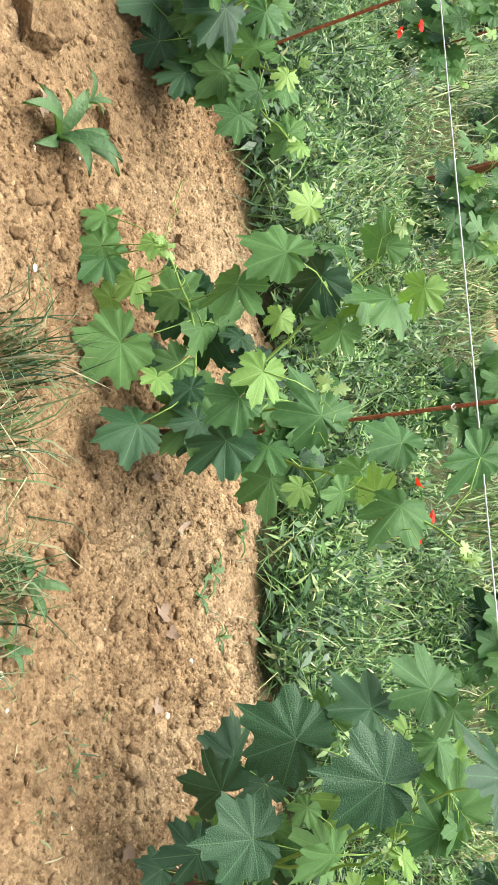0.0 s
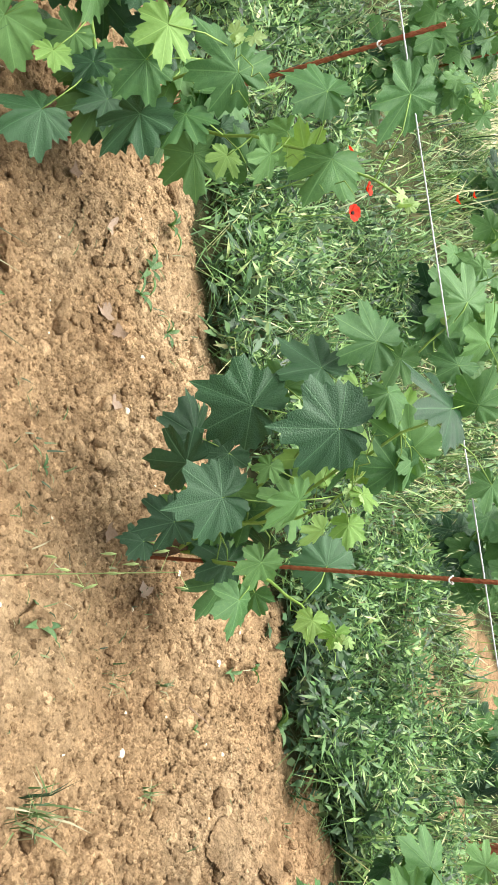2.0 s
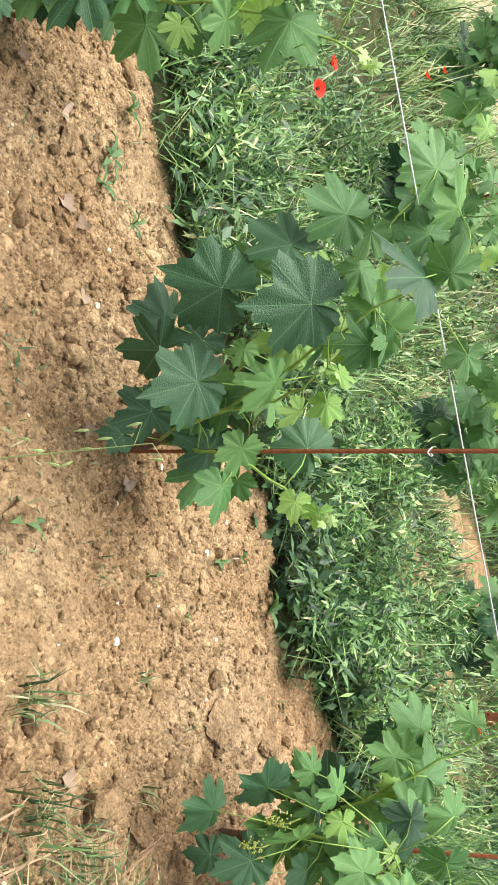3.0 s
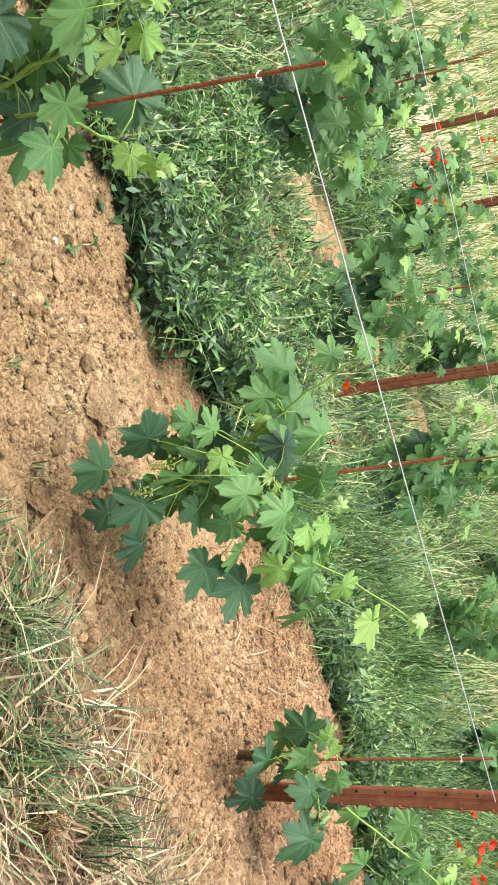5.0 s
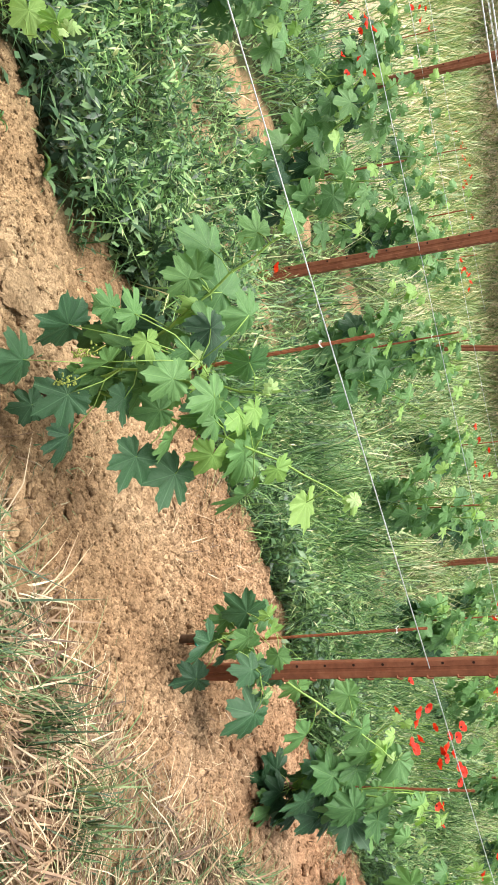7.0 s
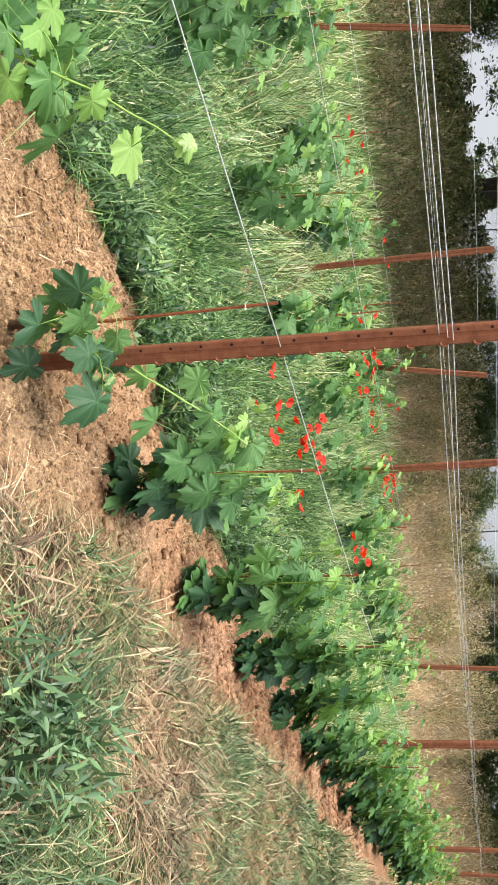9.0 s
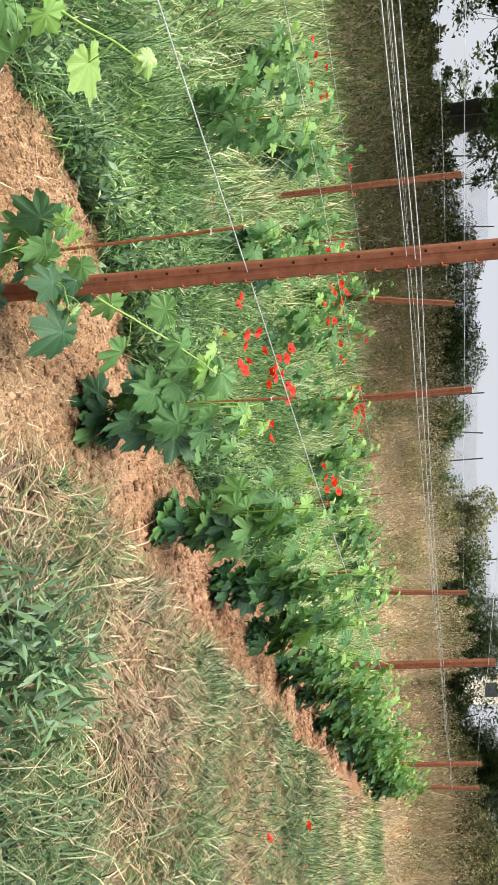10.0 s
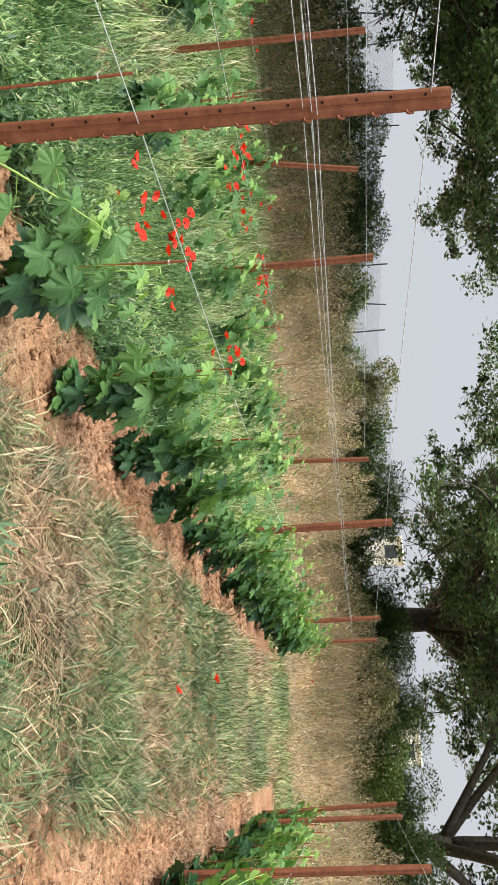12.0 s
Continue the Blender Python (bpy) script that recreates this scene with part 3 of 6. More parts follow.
# ---- vines ----
def leaf_mesh(seed, points=73, rings=3, fold=0.22):
    """A vine leaf of unit length: five pointed lobes, uneven saw teeth, open base; stalk at the origin, tip along +Y."""
    rng = random.Random(seed)
    u = rng.uniform
    tip = u(0.96, 1.06)
    sides = []
    for side in (1, -1):
        cut = u(-0.02, 0.26)
        sides.append([(u(8, 11), u(0.86, 0.92)), (u(17, 20), u(0.74, 0.80)), (u(26, 30), u(0.58, 0.64) - cut), (u(36, 39), u(0.72, 0.78)), (u(50, 56), u(0.84, 0.92)), (u(64, 70), u(0.70, 0.76)), (u(79, 85), u(0.54, 0.60) - 0.8 * cut), (u(91, 95), u(0.60, 0.66)), (u(106, 114), u(0.64, 0.74)), (u(132, 138), u(0.52, 0.58)), (u(152, 158), u(0.50, 0.58)), (171, u(0.26, 0.36)), (177, 0.10)])
    angles = [-a for a, r in sides[1][::-1]] + [0] + [a for a, r in sides[0]]
    radii = [r for a, r in sides[1][::-1]] + [tip] + [r for a, r in sides[0]]
    ribs = [0.0, sides[0][4][0], -sides[1][4][0], sides[0][8][0], -sides[1][8][0]]
    droop = [u(-0.04, 0.22) for k in range(5)]
    outline, size = [], 0.05
    for k in range(points):
        a = -177 + 354 * k / (points - 1)
        r = float(np.interp(a, angles, radii))
        if k % 3 == 0:
            size = u(0.04, 0.11)
        r *= 1 + size * (1.0, 0.1, -0.7)[k % 3] * (abs(a) < 165) + u(-0.012, 0.012)
        outline.append((a, r))
    verts = [(0, 0, 0)]
    for q in range(1, rings + 1):
        f = q / rings
        for a, r in outline:
            rr = r * f
            x, y = rr * math.sin(radians(a)), rr * math.cos(radians(a))
            near = min(range(5), key=lambda i: abs(a - ribs[i]))
            off = abs(rr * math.sin(radians(min(abs(a - ribs[near]), 90))))
            puff = 0.026 * (1 - math.exp(-(off / 0.10) ** 2)) * (1 - 0.5 * f)
            wave = 0.06 * f * f * math.sin(radians(a * 2.3) + 2 * seed) + 0.03 * f * f * math.sin(radians(a * 11) + seed)
            verts.append((x, y, puff + wave - fold * 0.30 * abs(x) - droop[near] * rr ** 2.4 + 0.010 * u(-1, 1) * f))
    n = points
    tri = [(0, 2 + k, 1 + k) for k in range(n - 1)]
    for q in range(rings - 1):
        o, p = 1 + q * n, 1 + (q + 1) * n
        for k in range(n - 1):
            tri += [(o + k, o + k + 1, p + k + 1), (o + k, p + k + 1, p + k)]
    me = array_mesh("leaf", verts, tri)
    me.shade_smooth()
    return me


LEAF_MESHES = {}
for tone, mat in (("old", M_OLD), ("mid", M_MID), ("young", M_YOUNG), ("tip", M_TIP)):
    LEAF_MESHES[tone] = [leaf_mesh(s, fold=f) for s, f in ((1, 0.35), (2, 0.7), (3, 1.0), (4, 0.45), (5, 1.3), (8, 0.8), (9, 0.3), (10, 0.6))]
    LEAF_MESHES[tone + "_far"] = [leaf_mesh(s, 46, 2, f) for s, f in ((6, 0.4), (7, 0.9), (11, 0.6))]
    for me in LEAF_MESHES[tone] + LEAF_MESHES[tone + "_far"]:
        me.materials.append(mat)


def leaf_pose(at, size, normal, tip):
    z = Vector(normal).normalized()
    y = Vector(tip)
    y = (y - z * y.dot(z)).normalized()
    x = y.cross(z)
    m = Matrix((x, y, z)).transposed().to_4x4()
    return Matrix.Translation(at) @ m @ Matrix.Diagonal((size, size, size, 1))


def add_leaf(vine, at, size, tone, rng, tip, far=False, face=(0.0, -0.72, 0.66), loose=0.5):
    meshes = LEAF_MESHES[tone + ("_far" if far else "")]
    n = Vector(face) + Vector((rng.uniform(-1, 1), rng.uniform(-1, 1), rng.uniform(-0.8, 1))) * loose
    o = mesh_part("leaf", rng.choice(meshes), None, vine)
    o.matrix_basis = leaf_pose(at, size, n, tip)
    return o


def cane(bm, a, b, sag, r0=0.0055, r1=0.0022, n=10, phase=0.0):
    """A green cane with a slight knee at each node; gives back its points."""
    pts = []
    a, b = Vector(a), Vector(b)
    for k in range(n + 1):
        u = k / n
        p = a.lerp(b, u) + Vector((0.012 * math.sin(7 * u + phase), 0.012 * math.cos(6 * u + phase), sag * math.sin(math.pi * u)))
        pts.append(p + Vector((0.004 * (-1) ** k, 0, 0)))
    tube(bm, pts, [r0 + (r1 - r0) * k / n for k in range(n + 1)], 6)
    return pts


def stalk(bm, p, q):
    mid = p.lerp(q, 0.55) + Vector((0, 0, 0.25 * (q - p).length * 0.4))
    tube(bm, [p, mid, q], [0.0018, 0.0016, 0.0013], 4)


def vine_base(x, y, rng, label):
    v = new("grape_vine")
    v.matrix_basis = pose(x, y, float(base_height(x, y)) + 0.01)
    tagged(v, label, "vine", group="grapevines in the trellis rows")
    bm = bmesh.new()
    head = Vector((rng.uniform(-0.03, 0.03), rng.uniform(-0.03, 0.01), 0.13))
    tube(bm, [(0, 0, -0.08), (0.01, 0.005, 0.04), head * 0.6 + Vector((0.014, 0, 0)), head, head + Vector((0.01, 0, 0.02))], [0.017, 0.015, 0.016, 0.018, 0.010], 8)
    part("trunk", bm, M_BARK, v, "short dark woody trunk", True)
    return v, head


def downy_tip(v, p, rng, far=False):
    """The pale unfolding leaves at the end of a shoot."""
    for q in range(1 if far else 3):
        a = rng.uniform(0, 6.3)
        add_leaf(v, p + Vector((rng.uniform(-0.02, 0.02), rng.uniform(-0.02, 0.02), rng.uniform(-0.02, 0.025))), rng.uniform(0.016, 0.032), "tip", rng, (math.sin(a), -0.2, 0.3 + math.cos(a)), far, loose=0.9)


def grape_bunch(v, at, seed):
    """A small bunch of flower buds on a forked stem."""
    rng = random.Random(seed)
    bm = bmesh.new()
    tube(bm, [at + Vector((0, 0.02, 0.02)), at, at + Vector((0.005, -0.005, -0.05))], [0.0015, 0.0013, 0.0008], 4)
    for k in range(60):
        u = rng.random()
        w = 0.020 * (1 - 0.75 * u)
        p = at + Vector((rng.gauss(0, w * 0.6), rng.gauss(0, w * 0.6), -0.055 * u))
        bmesh.ops.create_icosphere(bm, subdivisions=1, radius=rng.uniform(0.002, 0.0032), matrix=Matrix.Translation(p))
    return part("inflorescence", bm, M_BUD, v, "yellow-green budding inflorescence")


def placed_vine(x, y, ends, leaf_sets, seed, label, fill=10):
    """One of the nearest vines: canes to the given ends, each known leaf on its stalk, some inner leaves behind."""
    rng = random.Random(seed)
    v, head = vine_base(x, y, rng, label)
    canes = []
    for k, e in enumerate(ends):
        bm = bmesh.new()
        canes.append((bm, cane(bm, head, e, 0.04, phase=k)))
    tones = {"o": "old", "m": "mid", "y": "young"}

    def hang(at):
        bm, p = min(((c, q) for c, pts in canes for q in pts), key=lambda w: (w[1] - at).length)
        if (p - at).length < 0.35:
            stalk(bm, p, at)
    for letters, rows in leaf_sets:
        for letter, (dx, dy, dz, size, ang) in zip(letters, rows):
            at = Vector((dx, dy, max(dz, 0.03)))
            hang(at)
            add_leaf(v, at, size, tones[letter], rng, (math.sin(radians(ang)), -0.25, -math.cos(radians(ang))), loose=0.6)
    for k in range(fill):
        bm, pts = rng.choice(canes)
        p = rng.choice(pts[1:8])
        at = p + Vector((rng.uniform(-0.09, 0.09), rng.uniform(-0.03, 0.12), rng.uniform(-0.05, 0.05)))
        stalk(bm, p, at)
        a = rng.uniform(-2, 2)
        add_leaf(v, at, rng.uniform(0.06, 0.115), rng.choice(("old", "mid", "mid")) if p.z < 0.5 else rng.choice(("mid", "young")), rng, (math.sin(a), -0.3, -math.cos(a)), loose=0.75)
    for k, (bm, pts) in enumerate(canes):
        downy_tip(v, pts[-1], rng)
        for q in range(2):
            p = rng.choice(pts[4:])
            w = rng.choice((-1, 1))
            curl = [p + Vector((w * 0.02 * s + 0.012 * math.sin(2.2 * s), -0.012 * s, 0.016 * s + 0.010 * math.cos(2.2 * s))) for s in range(7)]
            tube(bm, curl, [0.0012] * 6 + [0.0006], 4)
        part("shoot", bm, M_SHOOT, v, smooth=True)
    return v


def grape_vine(x, y, shoots=4, height=0.8, seed=0, spread=0.45, far=False, size=0.10, nodes_n=9, lean=0.0):
    """A young vine: a short dark trunk, green shoots, leaves that grow younger towards the tips."""
    rng = random.Random(seed)
    v, head = vine_base(x, y, rng, "young grapevine with broad lobed green leaves on a hoed strip")
    for s in range(shoots):
        a = (s + 0.5) / shoots * 2 - 1 + rng.uniform(-0.25, 0.25)
        end = head + Vector((spread * a + lean, rng.uniform(-0.2, 0.14), (height - head.z) * rng.uniform(0.7, 1.1) * (1 - 0.25 * abs(a))))
        bm = bmesh.new()
        pts = cane(bm, head, end, 0.03, n=nodes_n, phase=s)
        for k in range(0, nodes_n + 1):
            u = k / nodes_n
            tone = "old" if u < rng.uniform(-0.1, 0.5) else ("mid" if u < rng.uniform(0.7, 1.15) else "young")
            sz = size * (1.1 - 0.7 * u ** 2.2) * rng.uniform(0.7, 1.15)
            w = 1 if k % 2 else -1
            low = -0.10 * (1 - u) * rng.uniform(0, 1)
            at = pts[k] + Vector((w * rng.uniform(0.02, 0.11), -rng.uniform(-0.06, 0.15), rng.uniform(-0.02, 0.05) + low)) * (1 - 0.5 * u)
            at.z = max(at.z, 0.04)
            stalk(bm, pts[k], at)
            add_leaf(v, at, sz, tone, rng, (w * rng.uniform(0.1, 1.0), -0.35, rng.uniform(-1.0, 0.2)), far)
        if y == 0.0 and x < 6:
            downy_tip(v, pts[-1], rng, True)
        part("shoot", bm, M_SHOOT, v, smooth=True)
    return v


# leaves that stand out on the nearest vines: across, out, up, length (m), hang (degrees from straight down)
VINE_A_LOW = ("moomommymymymmymmm", [
    (-0.14, -0.28, 0.09, 0.135, 45), (0.06, -0.25, 0.13, 0.112, 31), (0.11, -0.2, 0.34, 0.121, 49), (0.03, -0.25, 0.4, 0.093, 40),
    (-0.27, -0.15, 0.2, 0.134, -10), (-0.27, -0.2, 0.36, 0.12, 75), (-0.32, -0.2, 0.49, 0.123, -22), (-0.02, -0.25, 0.46, 0.086, 84),
    (0.05, -0.1, 0.53, 0.128, -57), (-0.19, -0.15, 0.45, 0.053, 75), (0.12, -0.15, 0.42, 0.096, 66), (-0.55, 0.0, 0.46, 0.073, -22),
    (-0.42, 0.0, 0.52, 0.078, 113), (-0.39, 0.0, 0.66, 0.089, -96), (-0.26, 0.0, 0.75, 0.079, 75), (-0.25, 0.0, 0.67, 0.107, 58),
    (-0.17, -0.05, 0.56, 0.08, 58), (0.12, -0.05, 0.7, 0.1, -22),
])
VINE_A_HIGH = ("mmmymmmyyyymooyoo", [
    (0.17, -0.05, 0.87, 0.107, 75), (0.27, -0.1, 0.71, 0.107, 58), (0.23, -0.1, 0.58, 0.074, 58), (0.21, -0.1, 0.48, 0.057, 58),
    (-0.48, -0.3, 0.04, 0.077, -10), (-0.4, -0.3, -0.05, 0.099, -10), (-0.38, -0.28, -0.08, 0.115, 12), (-0.31, -0.25, 0.1, 0.07, 113),
    (-0.28, -0.25, -0.01, 0.064, -22), (-0.37, -0.3, 0.19, 0.054, 84), (-0.05, -0.25, 0.18, 0.06, 93), (-0.12, -0.15, 0.17, 0.084, 31),
    (-0.06, -0.12, 0.19, 0.084, 12), (-0.18, -0.12, 0.08, 0.087, -10), (-0.32, 0.0, 0.53, 0.049, 84), (0.02, -0.1, 0.2, 0.083, 22),
    (-0.2, -0.05, 0.29, 0.071, 58),
])
VINE_B_LOW = ("oooooooommmmyyymmm", [
    (-0.22, -0.25, 0.32, 0.099, -8), (-0.15, -0.3, 0.42, 0.116, 3), (-0.09, -0.2, 0.24, 0.092, 3), (-0.32, -0.2, 0.46, 0.132, -29),
    (-0.38, -0.1, 0.58, 0.105, -49), (-0.26, -0.25, 0.66, 0.133, -13), (-0.27, -0.15, 0.85, 0.123, -19), (-0.27, -0.15, 0.29, 0.098, -123),
    (-0.12, -0.2, 0.54, 0.091, 3), (-0.42, -0.05, 0.69, 0.105, -29), (-0.48, 0.1, 0.85, 0.102, -49), (-0.39, 0.0, 0.9, 0.102, 161),
    (-0.04, -0.1, 0.54, 0.06, 26), (-0.05, -0.1, 0.6, 0.053, 85), (-0.11, -0.1, 0.64, 0.047, 94), (-0.35, -0.05, 0.85, 0.067, -95),
    (-0.27, -0.1, 0.89, 0.076, -123), (-0.19, -0.15, 0.46, 0.047, 57),
])
VINE_B_HIGH = ("mmyyommmom", [
    (-0.38, 0.0, 0.72, 0.071, 57), (0.11, -0.1, 0.32, 0.088, 57), (0.17, -0.05, 0.47, 0.056, 76), (0.2, -0.05, 0.52, 0.05, 76),
    (-0.04, -0.15, 0.12, 0.064, 3), (-0.16, 0.0, 0.72, 0.06, 57), (-0.31, 0.05, 0.67, 0.074, 112), (-0.1, 0.0, 0.88, 0.063, 76),
    (-0.22, -0.1, 0.34, 0.087, 36), (-0.35, -0.02, 0.46, 0.075, -68),
])
VINE_C_LOW = ("oooomoomommmymmyoy", [
    (-0.32, -0.25, 0.32, 0.098, -53), (-0.25, -0.25, 0.17, 0.096, -32), (-0.09, -0.2, 0.1, 0.066, -7), (-0.17, -0.3, 0.27, 0.094, 12),
    (-0.24, -0.3, 0.4, 0.084, -7), (-0.02, -0.25, 0.19, 0.089, 34), (0.11, -0.2, 0.31, 0.096, 34), (-0.32, -0.25, 0.48, 0.07, -110),
    (-0.17, -0.1, 0.58, 0.09, 70), (-0.19, -0.1, 0.68, 0.082, -32), (-0.28, 0.1, 0.57, 0.102, -48), (-0.26, 0.0, 0.53, 0.071, -32),
    (-0.22, -0.2, 0.46, 0.054, 82), (-0.04, -0.2, 0.57, 0.085, -15), (-0.14, -0.25, 0.51, 0.08, -32), (0.04, -0.15, 0.64, 0.057, 70),
    (0.22, -0.15, 0.37, 0.107, 34), (0.17, -0.15, 0.49, 0.082, 46),
])
VINE_C_HIGH = ("myyymmmmmmomm", [
    (0.36, -0.1, 0.52, 0.11, 34), (0.41, -0.1, 0.68, 0.094, 70), (0.28, -0.1, 0.63, 0.069, 114), (0.42, -0.1, 0.81, 0.046, 82),
    (-0.31, 0.1, 0.8, 0.056, -40), (-0.3, 0.1, 0.7, 0.064, -66), (0.1, -0.15, 0.4, 0.082, 34), (0.01, -0.15, 0.4, 0.073, -7),
    (-0.27, -0.1, 0.36, 0.063, -76), (-0.03, -0.05, 0.63, 0.087, 82), (-0.04, -0.15, 0.32, 0.073, 23), (-0.15, -0.15, 0.53, 0.062, 46),
    (0.1, -0.1, 0.51, 0.067, 70),
])
VINE_D_LOW = ("oomoommyymmmmm", [
    (-0.12, -0.12, 0.18, 0.109, -23), (0.03, -0.15, 0.09, 0.093, -15), (-0.05, -0.05, 0.28, 0.084, -15), (0.03, -0.12, 0.28, 0.083, -23),
    (0.23, -0.15, 0.24, 0.13, 3), (0.36, 0.05, 0.34, 0.106, 82), (0.01, -0.08, 0.37, 0.061, 82), (-0.06, -0.05, 0.36, 0.055, 165),
    (-0.12, -0.02, 0.36, 0.051, -135), (0.22, -0.1, 0.27, 0.058, 114), (0.44, -0.1, 0.37, 0.109, 12), (0.56, 0.0, 0.54, 0.098, 70),
    (0.8, 0.02, 0.64, 0.106, 45), (-0.09, 0.0, 0.21, 0.075, -15),
])

placed_vine(-3.42, 0.0, [(0.36, -0.08, 0.84), (-0.45, 0.0, 0.72), (-0.36, -0.30, 0.22), (0.0, -0.10, 0.55)], [VINE_A_LOW, VINE_A_HIGH], 11, "bushy young grapevine with toothed green leaves and a low side shoot", 34)
placed_vine(-2.36, 0.0, [(-0.30, -0.05, 0.92), (-0.46, 0.08, 0.82), (0.20, -0.05, 0.52), (-0.12, -0.10, 0.62)], [VINE_B_LOW, VINE_B_HIGH], 12, "grapevine with large dark blistered leaves spreading along its wire", 28)
M_BUD = plain("flower_buds", (0.34, 0.40, 0.09), 0.6)
vine_c = placed_vine(-1.28, 0.0, [(-0.30, 0.08, 0.78), (0.42, -0.10, 0.80), (0.02, -0.12, 0.68), (-0.12, -0.15, 0.55)], [VINE_C_LOW, VINE_C_HIGH], 13, "bushy grapevine with dark lower leaves and pale green young tips", 40)
for k, at in enumerate(((-0.20, -0.29, 0.30), (-0.26, -0.28, 0.37))):
    grape_bunch(vine_c, Vector(at), 90 + k)
placed_vine(-0.20, 0.0, [(0.78, 0.0, 0.62), (-0.10, -0.02, 0.36), (0.15, -0.10, 0.28)], [VINE_D_LOW], 14, "small sparse grapevine at the foot of a steel post", 12)
near_vines = {-5.55: 0.7, -4.55: 0.62, 0.75: 0.76, 1.76: 1.0, 2.80: 1.05}
for k, (x, h) in enumerate(near_vines.items()):
    grape_vine(x, 0.0, 5 if x < 0 else (7 if x < 1 else 11), h, 120 + k, 0.38, nodes_n=9, size=0.115, lean=0.08 if x > 0 else 0)
row_one = [-5.55, -4.55, -3.42, -2.36, -1.28, -0.20, 0.75, 1.76, 2.80] + [3.87 + 1.04 * k for k in range(10)]
for k, x in enumerate(row_one):
    if x > 3:
        grape_vine(x, 0.0, 10, random.uniform(0.95, 1.15), 140 + k, 0.55, far=x > 5, nodes_n=9, size=0.12)
    lean = {-3.42: (-2.0, -1.0), -2.36: (6.0, 0.5), -1.28: (3.0, -1.0), -0.20: (1.2, 0.0)}.get(x, (random.uniform(-2, 2), random.uniform(-2, 2)))
    rebar_stake(x + (0.055 if x == -0.20 else 0.03), 0.02, lean, 0 if x < -0.5 else 1)
for r in (1, 2, 3):
    for k in range(21 if r < 3 else 17):
        x = -8.55 + 1.05 * k + 0.3 * r + random.uniform(-0.08, 0.08)
        if x > (0, 9.8, 5.8, 2.6)[r]:
            continue
        grape_vine(x, ROW_Y[r], 7 if r < 3 else 5, random.uniform(0.8, 1.1), 200 + 40 * r + k, 0.46, True, nodes_n=9 if r < 3 else 7, size=0.115)
        rebar_stake(x + 0.03, ROW_Y[r] + 0.02, (random.uniform(-2, 2), random.uniform(-2, 2)), k, r == 1)
for k in range(8):
    x = 2.9 + 1.0 * k
    grape_vine(x, ROW_NEAR, 8, random.uniform(0.85, 1.05), 400 + k, 0.5, True, size=0.12)
    rebar_stake(x + 0.03, ROW_NEAR + 0.02, (0, 0), k, False)


# small plastic clips that hold two of the vines to their stakes
for x in (-0.20, -4.55):
    bm = bmesh.new()
    ring = [(0.016 * math.cos(a), 0.016 * math.sin(a), 0.004 * math.sin(2 * a)) for a in (math.tau * k / 14 for k in range(15))]
    tube(bm, ring, 0.004, 6)
    tube(bm, [(0.016, 0, 0), (0.028, -0.008, 0.006), (0.036, -0.004, 0.014)], [0.004, 0.0035, 0.002], 6)
    o = part("plant_clip", bm, M_CLIP, smooth=True)
    o.matrix_basis = pose(x + 0.02, 0.0, gz(x, 0.0) + 0.07, 10, 5, -60)
    tagged(o, "small teal plastic clip round a vine stem", "clip", group="clips on the vine stems")

# ---- grass, weeds, straw and clods ----
def blades(rng, x, y, z, h, w, bend, flat=0.0, swath=0.0):
    """Many tapered, bent blades in one mesh: five corners and three faces each."""
    n = len(x)
    a = rng.uniform(0, math.tau, n)
    if swath:
        # cut stalks lie combed in swaths that turn from place to place
        a = np.where(rng.uniform(0, 1, n) < swath, 4.5 * lattice(x * 1.3 + 9, y * 1.3, 44) + 2 * lattice(x * 4.1, y * 4.1, 45) + rng.normal(0, 0.4, n) + math.pi * rng.randint(0, 2, n), a)
    dx, dy = np.cos(a), np.sin(a)
    sx, sy = -dy * w / 2, dx * w / 2
    lean = bend * rng.uniform(0.2, 1.0, n)
    a1 = np.minimum(flat * rng.uniform(0.75, 1.12, n) + 0.4 * lean, 1.62)
    a2 = np.minimum(a1 + 0.9 * lean, 2.4)
    out1, up1 = h * 0.5 * np.sin(a1), h * 0.5 * np.cos(a1)
    out2, up2 = out1 + h * 0.5 * np.sin(a2), np.maximum(up1 + h * 0.5 * np.cos(a2), 0.006)
    v = np.empty((n, 5, 3))
    v[:, 0] = np.stack([x - sx, y - sy, z - 0.01], -1)
    v[:, 1] = np.stack([x + sx, y + sy, z - 0.01], -1)
    v[:, 2] = np.stack([x + dx * out1 + sx * 0.8, y + dy * out1 + sy * 0.8, z + up1], -1)
    v[:, 3] = np.stack([x + dx * out1 - sx * 0.8, y + dy * out1 - sy * 0.8, z + up1], -1)
    v[:, 4] = np.stack([x + dx * out2, y + dy * out2, z + up2], -1)
    f = np.array([[0, 1, 2], [0, 2, 3], [3, 2, 4]])
    return v.reshape(-1, 3), (np.arange(n)[:, None, None] * 5 + f).reshape(-1, 3)


